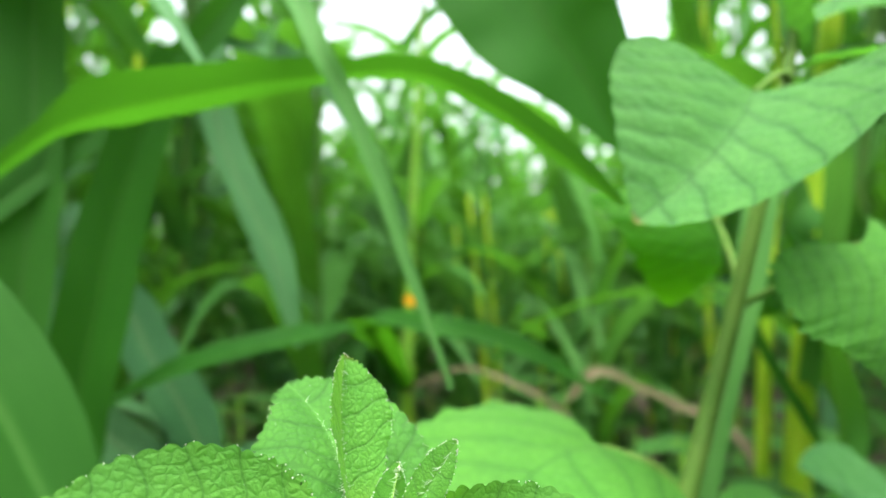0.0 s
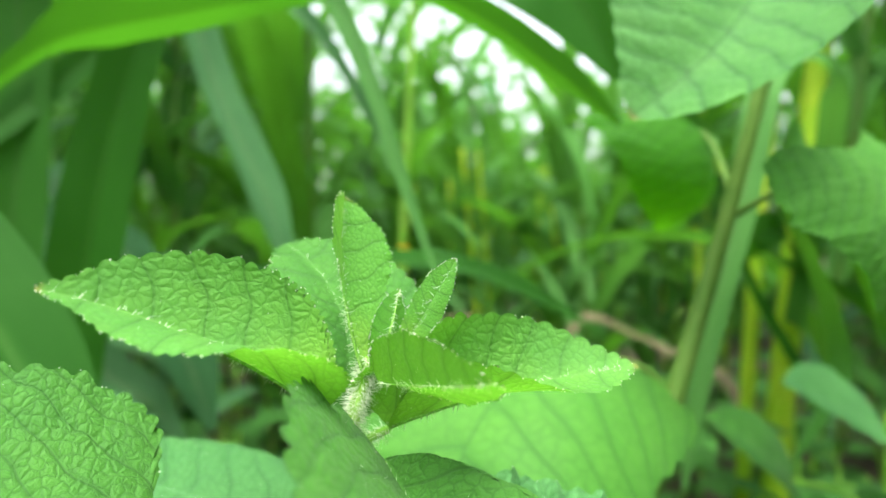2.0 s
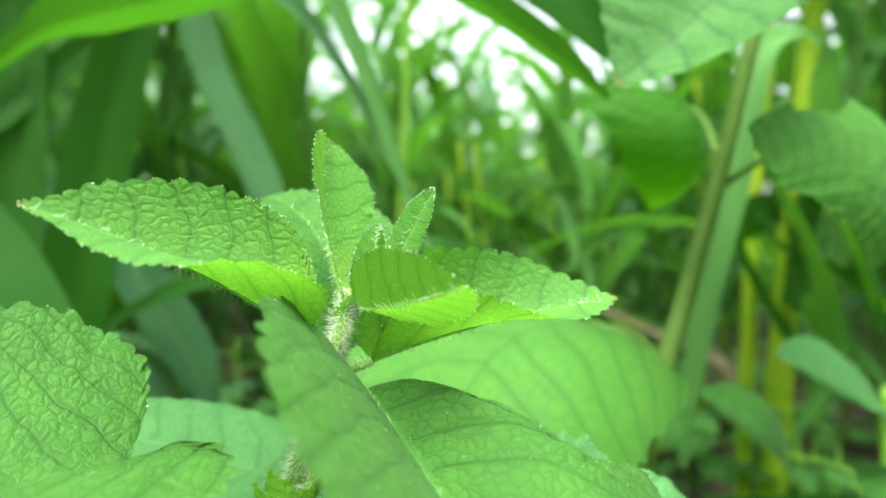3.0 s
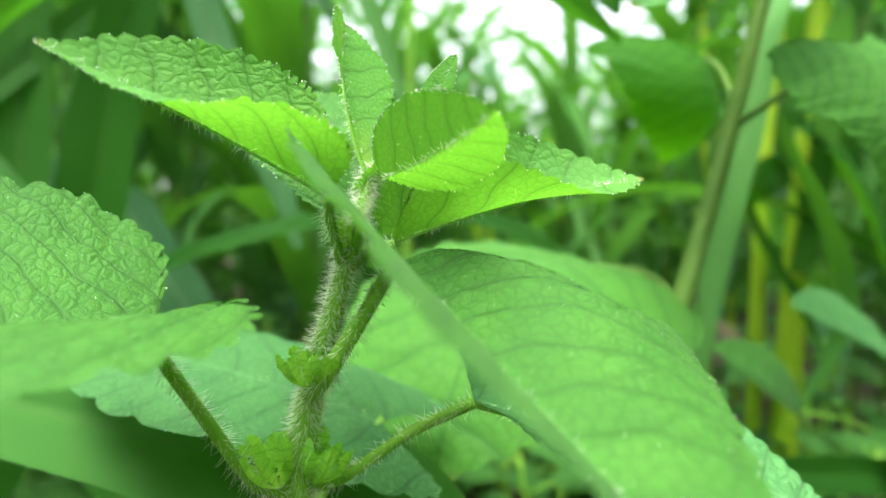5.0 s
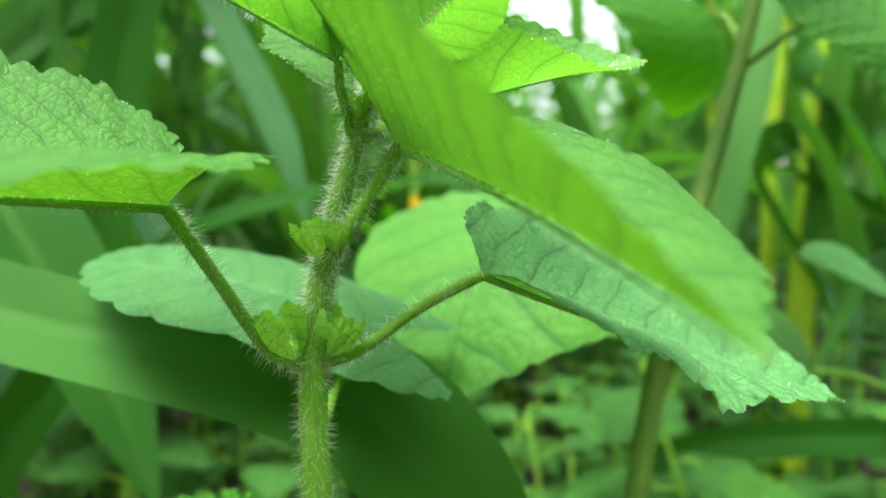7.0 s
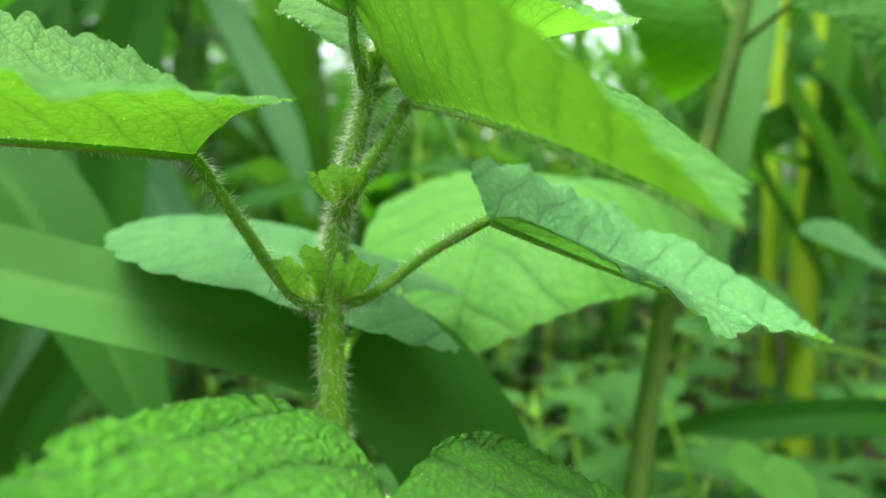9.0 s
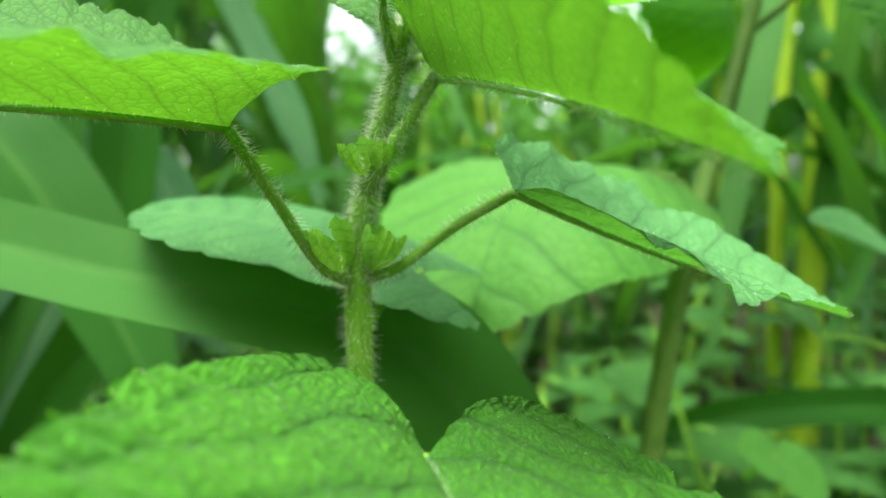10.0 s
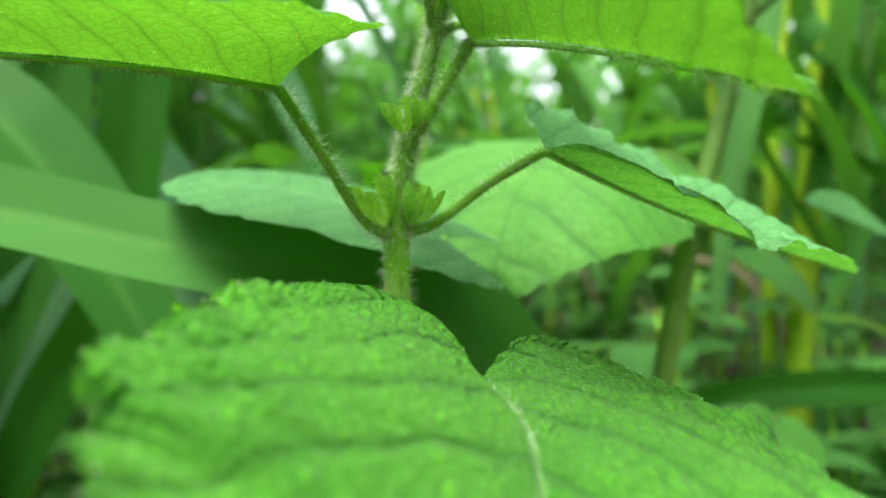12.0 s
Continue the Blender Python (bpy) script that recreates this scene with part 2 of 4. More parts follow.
def tube(name, points, radii, material, n=24, ring=10, ridge=0.0, square=0.0, uv_unit=0.006):
    """A round stem through the points; radii are spread evenly along it."""
    path = smooth_path(points, n)
    rad = np.interp(np.linspace(0, 1, n), np.linspace(0, 1, len(radii)), radii)
    verts, uvs, faces = [], [], []
    run = 0.0
    for i in range(n):
        t = path[min(i + 1, n - 1)] - path[max(i - 1, 0)]
        t = t / np.linalg.norm(t)
        a = np.cross(t, (0.13, 0.97, 0.2))
        a /= np.linalg.norm(a)
        b = np.cross(t, a)
        if i:
            run += np.linalg.norm(path[i] - path[i - 1])
        for j in range(ring):
            w = 2 * math.pi * j / ring
            r = rad[i] * (1 + square * math.cos(4 * w) + ridge * math.cos(ring / 2 * w))
            verts.append(path[i] + r * (math.cos(w) * a + math.sin(w) * b))
            uvs.append((run / uv_unit, (w if j <= ring / 2 else 2 * math.pi - w) * rad[i] / uv_unit))
    for i in range(n - 1):
        for j in range(ring):
            k = (j + 1) % ring
            faces.append((i * ring + j, i * ring + k, (i + 1) * ring + k, (i + 1) * ring + j))
    faces.append(tuple(range(ring - 1, -1, -1)))
    faces.append(tuple((n - 1) * ring + j for j in range(ring)))
    return mesh_from(name, verts, faces, uvs, material)


def hairs(name, runs, length=0.0023, seed=3, thin=0.00005):
    """Fine pointed hairs standing off stems. runs: (points, radii, count)."""
    rng = np.random.default_rng(seed)
    verts, uvs, faces = [], [], []
    for points, radii, count in runs:
        path = smooth_path(points, 60)
        for _ in range(count):
            s = rng.random()
            f = s * 58.99
            i = int(f)
            p = path[i] + (path[i + 1] - path[i]) * (f - i)
            t = path[i + 1] - path[i]
            t = t / np.linalg.norm(t)
            a = np.cross(t, (0.13, 0.97, 0.2))
            a /= np.linalg.norm(a)
            b = np.cross(t, a)
            w = rng.random() * 2 * math.pi
            d = math.cos(w) * a + math.sin(w) * b
            r = np.interp(s, np.linspace(0, 1, len(radii)), radii)
            p = p + d * r * 0.94
            d = d + t * rng.normal(-0.1, 0.3) + rng.normal(0, 0.18, 3)
            d /= np.linalg.norm(d)
            ln = length * rng.uniform(0.45, 1.25)
            x = np.cross(d, t)
            x /= np.linalg.norm(x)
            y = np.cross(d, x)
            k = len(verts)
            for q in range(3):
                verts.append(p + thin * (math.cos(q * 2.094) * x + math.sin(q * 2.094) * y))
            verts.append(p + d * ln + t * ln * rng.normal(-0.15, 0.15))
            uvs += [(0, 0)] * 4
            faces += [(k, k + 1, k + 3), (k + 1, k + 2, k + 3), (k + 2, k, k + 3)]
    return mesh_from(name, verts, faces, uvs, MAT_HAIR)


def unit(v):
    v = np.array(v, dtype=float)
    return v / np.linalg.norm(v)


def herb_leaf(name, base, tip, up, width, material, bow=0.1, fold=(15, 15), droop=(0.0, 0.0), lobe=0.12, teeth=26, tooth=0.05,
              broad=1.25, wave=0.0, quilt=0.012, bend=0.0, rows=170, cols=22, veins=6, seed=0, point=1.1, roll_edge=0.0, ruffle=0.03, grain=2.6, foldtip=None, flat=0.0):
    """A toothed heart- or egg-shaped blade. bow: how far the midrib arches towards up, as a share of the length. fold: degrees by which each
    half rises from the midrib at the base, foldtip at the tip; droop: how each half bends down again towards its edge; lobe: how far the base lobes reach back;
    flat: how straight each half runs from the midrib to its edge."""
    foldtip = foldtip or fold
    lobes = lobe if isinstance(lobe, tuple) else (lobe, lobe)
    base, tip = np.array(base, dtype=float), np.array(tip, dtype=float)
    length = np.linalg.norm(tip - base)
    t0 = (tip - base) / length
    n0 = np.array(up, dtype=float)
    n0 = unit(n0 - t0 * np.dot(n0, t0))
    s0 = np.cross(t0, n0)
    ctrl = (base + tip) / 2 + 2 * bow * length * n0 + 2 * bend * length * s0
    rng = random.Random(seed)
    ph = [rng.uniform(0, 6.28) for _ in range(6)]
    spacing = length / veins

    def spot(a, w, plain=False):
        t = a / length
        tc = min(max(t, 0.0), 1.0)
        p = (1 - tc) ** 2 * base + 2 * tc * (1 - tc) * ctrl + tc ** 2 * tip
        d = unit(2 * (1 - tc) * (ctrl - base) + 2 * tc * (tip - ctrl))
        if t < 0:
            p = p + d * a
        n = unit(n0 - d * np.dot(n0, d))
        s = np.cross(d, n)
        k = 1 if w > 0 else 0
        r = abs(w)
        along = min(max(t, -0.3), 1.0)
        ang = radians(fold[k] * (1 - along) + foldtip[k] * along)
        rel = r / (width / 2)
        ang = ang - droop[k] * rel
        x = r * math.cos(ang)
        z = r * math.sin(ang)
        z += wave * width * math.sin(a / length * 11 + ph[k]) * rel ** 2
        z -= roll_edge * width * max(0, rel - 0.6) ** 2
        if plain:
            return p + s * (x if w > 0 else -x) + n * z
        gu, gv = a / spacing, w / spacing
        q = gu - 0.4 * abs(gv) - 0.11 * gv * gv + 0.07 * math.sin(2.3 * gu + 0.9 * gv) + 0.05 * math.sin(5.1 * gv + gu) + 0.14 * gv / (abs(gv) + 0.05)
        puff = abs(math.cos(math.pi * (q - 0.5))) ** 0.6 * min(1, r / (0.12 * width)) - 0.6
        near_cells = noise.voronoi((gu * grain + 0.2 * math.sin(3 * gv), gv * grain, ph[2]))[0]
        cell = 1.6 * min(near_cells[1] - near_cells[0], 0.5) - 0.4 + 0.4 * noise.noise((gu * 1.1, gv * 1.1, ph[3]))
        z += quilt * width * (0.8 * puff + 0.75 * cell) * min(1, r / (0.06 * width))
        z += ruffle * width * rel ** 4 * (noise.noise((a / length * teeth * 0.3, ph[4] + k, 0.5)) + 0.6 * noise.noise((a / length * teeth * 0.8, ph[5] + k, 1.5)))
        return p + s * (x if w > 0 else -x) + n * z

    def margin(s, k):
        am = length * (1 - math.cos(math.pi * s ** broad)) / 2
        back = lobes[k] * length * (math.sin(math.pi * min(s / 0.55, 1)) if s < 0.55 else 0)
        half = width / 2 * max(math.sin(math.pi * s), 0) ** (0.75 + point * s * s)
        return am, am - back, half

    verts, uvs, faces = [], [], []
    span = 2 * cols + 1
    for i in range(rows + 1):
        s = i / rows
        sides = []
        for k in (0, 1):
            am, ao, half = margin(s, k)
            _, a0, h0 = margin(max(s - 0.004, 0), k)
            _, a1, h1 = margin(min(s + 0.004, 1), k)
            run = math.hypot(a1 - a0, h1 - h0) + 1e-9
            sides.append((am, ao, half, -(h1 - h0) / run, (a1 - a0) / run))
        for j in range(-cols, cols + 1):
            rho = abs(j) / cols
            k = 1 if j > 0 else 0
            am, ao, half, na, nw = sides[k]
            e = teeth * s + 0.3 * k + 0.45 * math.sin(7 * s + ph[4 + k])
            notch = abs(math.sin(math.pi * e)) ** 0.6 - 0.55
            big = noise.noise((s * teeth * 0.35, ph[k], 3.1))
            push = tooth * width / 2 * (notch * (0.85 + 0.5 * big) + 0.4 * big) * rho ** 6 * min(1, 6 * s, 9 * (1 - s))
            w = (half * rho + nw * push) * (1 if j > 0 else -1)
            a = am + (ao - am) * rho ** 1.3 + na * push
            place = spot(a, w)
            if flat:
                sign = 1 if j > 0 else -1
                if j in (-cols, 1):
                    edge = spot(ao, half * sign, True)
                    root = spot(am, 1e-6 * sign, True)
                place = place + flat * (root + (edge - root) * rho - spot(am + (ao - am) * rho ** 1.3, half * rho * sign, True))
            verts.append(place)
            uvs.append((a / spacing, w / spacing))
    for i in range(rows):
        for j in range(span - 1):
            k = i * span + j
            faces.append((k, k + 1, k + span + 1, k + span))
    return mesh_from(name, verts, faces, uvs, material)


def strap_leaf(name, points, widths, up, material, n=40, cols=4, groove=0.18, wave=0.06, twist=0.0, seed=0):
    """A long maize blade along the points; up is the side its upper face turns to, twist the degrees it turns along its length."""
    path = smooth_path(points, n)
    wid = np.interp(np.linspace(0, 1, n), np.linspace(0, 1, len(widths)), widths)
    rng = random.Random(seed)
    ph = rng.uniform(0, 6.28), rng.uniform(0, 6.28)
    verts, uvs, faces = [], [], []
    span = 2 * cols + 1
    run = 0.0
    for i in range(n):
        t = unit(path[min(i + 1, n - 1)] - path[max(i - 1, 0)])
        if i:
            run += np.linalg.norm(path[i] - path[i - 1])
        u = np.array(up, dtype=float)
        u = unit(u - t * np.dot(u, t))
        s = np.cross(t, u)
        c = radians(twist) * (i / (n - 1) - 0.3)
        s, u = s * math.cos(c) + u * math.sin(c), u * math.cos(c) - s * math.sin(c)
        for j in range(-cols, cols + 1):
            v = j / cols
            r = abs(v)
            z = wid[i] * (groove * r - 0.1 * groove * r * r + wave * r * r * math.sin(run * 38 + ph[0 if j > 0 else 1]))
            verts.append(path[i] + s * v * wid[i] / 2 + u * z)
            uvs.append((run / 0.05, v))
    for i in range(n - 1):
        for j in range(span - 1):
            k = i * span + j
            faces.append((k, k + 1, k + span + 1, k + span))
    return mesh_from(name, verts, faces, uvs, material)


# ---- ground ----
def ground_sheet():
    n = 90
    xs = np.sign(np.linspace(-1, 1, n)) * np.abs(np.linspace(-1, 1, n)) ** 3 * 400
    verts = [(x, y + 1.5, 0.03 * noise.noise((x * 2.3, y * 2.3, 0)) + 0.012 * noise.noise((x * 9, y * 9, 4)) - 0.03) for y in xs for x in xs]
    faces = [(i * n + j, i * n + j + 1, (i + 1) * n + j + 1, (i + 1) * n + j) for i in range(n - 1) for j in range(n - 1)]
    uvs = [(p[0], p[1]) for p in verts]
    return tagged(new("ground", mesh_from("ground", verts, faces, uvs, MAT_SOIL)), "brown crumbly field soil under the weeds", "ground", kind="structure")


ground_sheet()

# ---- the hairy herb in front ----
herb = thing("herb_plant", "hairy green herb with quilted toothed leaves on a square stem", "plant", (-0.033, 0.115, 0.0))
INV = Matrix.Translation((0.033, -0.115, 0.0))


def herb_part(name, me, label=""):
    me.transform(INV)
    return child(name, me, herb, label)


STEM = [(-0.036, 0.118, -0.02), (-0.034, 0.116, 0.25), (-0.031, 0.112, 0.44), (-0.030, 0.111, 0.4875), (-0.026, 0.108, 0.508), (-0.021, 0.106, 0.524), (-0.017, 0.107, 0.538), (-0.014, 0.110, 0.550)]
STEM_R = [0.0040, 0.0036, 0.0030, 0.0029, 0.0024, 0.0018, 0.0015, 0.0010]
herb_part("stem", tube("stem", STEM, STEM_R, MAT_STEM, 70, 16, 0.0, 0.07), "square ribbed green stem covered with white hairs")
PETIOLES = {
    "L": ([(-0.0315, 0.110, 0.4865), (-0.037, 0.105, 0.491), (-0.0445, 0.101, 0.505), (-0.0520, 0.0984, 0.5186)], [0.0016, 0.0013, 0.0012, 0.0013]),
    "C": ([(-0.0285, 0.111, 0.487), (-0.021, 0.111, 0.489), (-0.008, 0.1105, 0.4975), (0.0046, 0.1078, 0.5041)], [0.0015, 0.0012, 0.0011, 0.0012]),
    "FL": ([(-0.0265, 0.107, 0.506), (-0.021, 0.1035, 0.5135), (-0.0155, 0.1065, 0.5220), (-0.0112, 0.1107, 0.5295)], [0.0020, 0.0017, 0.0014, 0.0015]),
    "F": ([(-0.031, 0.110, 0.440), (-0.026, 0.098, 0.447), (-0.019, 0.084, 0.456), (-0.0143, 0.0702, 0.4626)], [0.0018, 0.0015, 0.0013, 0.0013]),
    "D": ([(-0.033, 0.114, 0.442), (-0.0335, 0.122, 0.456), (-0.031, 0.138, 0.474), (-0.0191, 0.1605, 0.4837)], [0.0018, 0.0015, 0.0013, 0.0012]),
    "TL": ([(-0.0195, 0.1075, 0.528), (-0.0200, 0.104, 0.534), (-0.0205, 0.100, 0.539), (-0.0201, 0.0969, 0.5430)], [0.0011, 0.0009, 0.0008]),
    "TR": ([(-0.0180, 0.107, 0.5305), (-0.0145, 0.111, 0.5335), (-0.0108, 0.1142, 0.5346)], [0.0011, 0.0009, 0.0008]),
}
for key, (pts, rad) in PETIOLES.items():
    herb_part("petiole", tube("petiole", pts, rad, MAT_PETIOLE, 24, 10))

HERB_LEAVES = [
    # left and right pair
    dict(base=(-0.0520, 0.0986, 0.5190), tip=(-0.1282, 0.0737, 0.5225), up=(0.50, 0.14, 0.85), width=0.0787, bow=0.013, bend=-0.099, fold=(55, 22), foldtip=(56, 26), droop=(0.94, -0.35), lobe=(0.17, 0.15), point=1.14, broad=1.17, flat=0.4, seed=1),
    dict(base=(0.0046, 0.1078, 0.5045), tip=(0.0875, 0.1269, 0.4705), up=(0.42, -0.14, 0.89), width=0.0601, bow=-0.020, bend=-0.061, fold=(29, 23), foldtip=(26, 20), droop=(0.05, 0.31), lobe=(0.05, -0.00), point=1.18, broad=1.21, wave=0.006, tooth=0.055, teeth=34, ruffle=0.06, seed=2),
    # front leaf of the next joint
    dict(base=(-0.0112, 0.1107, 0.5299), tip=(0.0255, 0.0444, 0.5014), up=(0.43, -0.87, 0.25), width=0.0757, bow=0.031, bend=0.010, fold=(61, 58), foldtip=(5, 43), droop=(0.65, 0.06), lobe=(-0.50, 0.02), point=1.55, broad=1.20, seed=3),
    # low front and back pair
    dict(base=(-0.0143, 0.0700, 0.4630), tip=(-0.0227, 0.0131, 0.4392), up=(0.23, 0.09, 0.97), width=0.0906, bow=0.167, bend=-0.113, fold=(42, 79), foldtip=(60, 88), droop=(0.93, 1.20), lobe=(0.51, 0.26), point=1.76, broad=0.77, teeth=44, tooth=0.07, veins=5, flat=0.8, seed=4, rows=280, cols=52, quilt=0.0095, ruffle=0.06, grain=4.4),
    dict(base=(-0.0185, 0.1589, 0.4834), tip=(-0.1113, 0.1683, 0.5057), up=(-0.09, -0.47, 0.88), width=0.0508, bow=0.081, bend=-0.021, fold=(9, 8), droop=(-0.01, 0.44), lobe=0.29, point=1.06, broad=1.10, tooth=0.13, teeth=15, seed=5),
]


def midrib_path(spec, under=0.0, n=9):
    """Places along a leaf's midrib, a little below the blade."""
    b, t = np.array(spec["base"]), np.array(spec["tip"])
    ln = np.linalg.norm(t - b)
    d = (t - b) / ln
    u = np.array(spec["up"])
    u = unit(u - d * np.dot(u, d))
    c = (b + t) / 2 + 2 * spec.get("bow", 0.1) * ln * u + 2 * spec.get("bend", 0.0) * ln * np.cross(d, u)
    return [(1 - f) ** 2 * b + 2 * f * (1 - f) * c + f * f * t - u * under for f in np.linspace(0, 0.97, n)]


RIBS = []
FUZZ = []


def leaf_fuzz(me, count, length, seed, span, dots):
    """Short hairs on both faces of a blade and tiny drops along its margin."""
    rng = np.random.default_rng(seed)
    co = np.array([v.co for v in me.vertices])
    nor = np.array([v.normal for v in me.vertices])
    polys = [tuple(p.vertices) for p in me.polygons]
    verts, faces = [], []
    area = np.array([p.area for p in me.polygons])
    for i in rng.choice(len(polys), count, p=area / area.sum()):
        f = polys[i]
        w = rng.dirichlet(np.ones(4))
        p = w @ co[list(f)]
        n = nor[f[0]] * rng.choice((-1, 1)) + rng.normal(0, 0.35, 3)
        n = n / np.linalg.norm(n)
        a = np.cross(n, (0.31, 0.22, 0.92))
        a /= np.linalg.norm(a)
        b = np.cross(n, a)
        k = len(verts)
        for q in range(3):
            verts.append(p + 0.00002 * (math.cos(q * 2.094) * a + math.sin(q * 2.094) * b))
        verts.append(p + n * length * rng.uniform(0.5, 1.3))
        faces += [(k, k + 1, k + 3), (k + 1, k + 2, k + 3), (k + 2, k, k + 3)]
    for i in range(8, len(co) // span - 8):
        for j in (0, span - 1):
            if rng.random() > dots:
                continue
            p, r, k = co[i * span + j], rng.uniform(0.00009, 0.0002), len(verts)
            for axis in np.eye(3):
                verts += [p + axis * r, p - axis * r]
            faces += [(k + x, k + 2 + y, k + 4 + z) for x in (0, 1) for y in (0, 1) for z in (0, 1)]
    return mesh_from("leaf_fuzz", verts, faces, [(0, 0)] * len(verts), MAT_HAIR)


def add_herb_leaf(name, spec, material, rib, fuzz=6e4, dots=0.06, **more):
    me = herb_leaf(name, material=material, **{**more, **spec})
    leaf = herb_part(name, me)
    tagged(child("fuzz", leaf_fuzz(me, int(fuzz * sum(p.area for p in me.polygons)), 0.0007, len(RIBS), 2 * {**more, **spec}.get("cols", 22) + 1, dots), leaf, "short white leaf hairs"), kind="stuff")
    path = midrib_path(spec, rib * (1.2 if spec["seed"] in (4, 5) else 0.98))
    tube_me = tube("midrib", path, [rib, rib * 0.75, rib * 0.45, rib * 0.12], MAT_RIB, 20, 6)
    tube_me.transform(INV)
    child("midrib", tube_me, leaf, "pale hairy midrib")
    RIBS.append((path, [rib, rib * 0.12], int(60 + 3600 * np.linalg.norm(np.array(spec["tip"]) - np.array(spec["base"])))))


for spec in HERB_LEAVES:
    add_herb_leaf("leaf", spec, {2: MAT_LIGHTENED, 4: MAT_FRONT, 5: MAT_BLUISH}.get(spec["seed"], MAT_HERB), 0.0008, veins=9, grain=2.2, tooth=0.07, quilt=0.009)
TIP_LEAVES = [
    dict(base=(-0.0201, 0.0969, 0.5433), tip=(-0.0595, 0.0831, 0.5657), up=(0.33, -0.35, 0.88), width=0.0316, bow=-0.030, bend=0.132, fold=(87, 42), foldtip=(8, 23), droop=(0.35, -0.35), lobe=(0.07, -0.08), point=1.53, broad=1.27, seed=6),
    dict(base=(-0.0108, 0.1144, 0.5349), tip=(0.0406, 0.1169, 0.5468), up=(-0.02, -0.60, 0.80), width=0.0359, bow=0.014, bend=-0.031, fold=(61, 76), foldtip=(-4, -7), droop=(-0.41, -0.53), lobe=(0.08, -0.14), point=0.99, broad=1.69, seed=7),
    dict(base=(-0.0115, 0.1032, 0.5468), tip=(0.0065, 0.0773, 0.5532), up=(0.21, 0.4, 0.89), width=0.0200, bow=-0.004, bend=-0.034, fold=(15, 40), droop=(0.3, -0.0), lobe=-0.01, point=1.08, broad=1.16, seed=8),
    dict(base=(-0.0191, 0.1129, 0.5366), tip=(-0.0393, 0.1462, 0.5714), up=(0.4, -0.57, 0.72), width=0.0397, bow=0.081, bend=0.104, fold=(19, 23), droop=(0.49, 0.14), lobe=-0.12, point=1.11, broad=1.20, seed=9),
    dict(base=(-0.0146, 0.1076, 0.5471), tip=(-0.0209, 0.1238, 0.5818), up=(0.79, -0.49, 0.35), width=0.0240, bow=-0.032, bend=-0.042, fold=(45, 20), droop=(0.14, 0.06), lobe=-0.12, point=1.19, broad=0.76, seed=10),
    dict(base=(-0.0078, 0.1104, 0.551), tip=(0.0026, 0.1053, 0.5693), up=(-0.57, -0.73, 0.36), width=0.0075, bow=0.014, bend=0.012, fold=(26, 17), droop=(0.18, 0.35), lobe=-0.02, point=1.10, broad=0.97, seed=11),
    dict(base=(-0.0120, 0.111, 0.549), tip=(-0.0085, 0.113, 0.563), up=(-0.4, 0.6, 0.1), width=0.0075, bow=-0.03, fold=(30, 30), droop=(0.3, 0.3), lobe=0.0, broad=1.1, seed=12),
]
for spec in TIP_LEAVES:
    add_herb_leaf("young_leaf", spec, MAT_NEWEST_LIT if spec["seed"] >= 10 else MAT_HERB if spec["seed"] == 9 else MAT_TIP, 0.00014 if spec["seed"] == 8 else 0.00035, teeth=32, tooth=0.085, veins=6, rows=170, cols=20, quilt=0.0065, dots=0.25)


def bud_tuft(base, lean, size, seed, leaves=8):
    """A funnel of small crinkled leaves standing in a leaf joint."""
    rng = random.Random(seed)
    b = np.array(base)
    verts, uvs, faces = [], [], []
    for i in range(leaves):
        w = i * 2.4 + rng.uniform(-0.3, 0.3)
        spread = rng.uniform(0.12, 0.40)
        out = unit(np.array(lean) + np.array((math.cos(w), math.sin(w), 0.0)) * spread)
        ln = size * rng.uniform(0.7, 1.05)
        tip = b + out * ln + np.array((math.cos(w), math.sin(w), 0.0)) * ln * 0.22
        inward = (-math.cos(w), -math.sin(w), 0.35)
        me = herb_leaf("bud", b, tip, inward, ln * 0.36, MAT_BUD, -0.16, (50, 50), (0.3, 0.3), 0.0, 9, 0.4, 0.5, 0.10, 0.04, rows=48, cols=6, veins=5, seed=seed * 10 + i, point=0.45, ruffle=0.25)
        k = len(verts)
        verts += [v.co.copy() for v in me.vertices]
        uv = [(0, 0)] * len(me.vertices)
        for lp in me.loops:
            uv[lp.vertex_index] = tuple(me.uv_layers[0].data[lp.index].uv)
        uvs += uv
        faces += [tuple(v + k for v in p.vertices) for p in me.polygons]
        bpy.data.meshes.remove(me)
    return mesh_from("bud_tuft", verts, faces, uvs, MAT_BUD)


BUDS = [((-0.0325, 0.1075, 0.4885), (-0.38, -0.25, 1.0), 0.0128, 1), ((-0.0270, 0.1085, 0.4885), (0.50, -0.20, 1.0), 0.0115, 2),
        ((-0.0262, 0.1045, 0.5085), (-0.30, -0.20, 1.0), 0.0085, 3), ((-0.0235, 0.1030, 0.5095), (0.12, -0.10, 1.0), 0.0065, 4), ((-0.0185, 0.1050, 0.5340), (-0.1, -0.35, 1.0), 0.0060, 5)]
for b, lean, size, seed in BUDS:
    herb_part("bud_tuft", bud_tuft(b, lean, size, seed), "funnel of tiny crinkled yellow-green leaves")

runs = [(STEM[2:], STEM_R[2:], 4600)]
for key, count in (("L", 600), ("C", 360), ("FL", 650), ("F", 60), ("TL", 300), ("TR", 200)):
    runs.append((*PETIOLES[key], count))
tagged(herb_part("hairs", hairs("hairs", runs, 0.0027), "fine white hairs"), kind="stuff")
tagged(herb_part("rib_hairs", hairs("rib_hairs", RIBS, 0.0016, 5), "fine white hairs below the ribs"), kind="stuff")

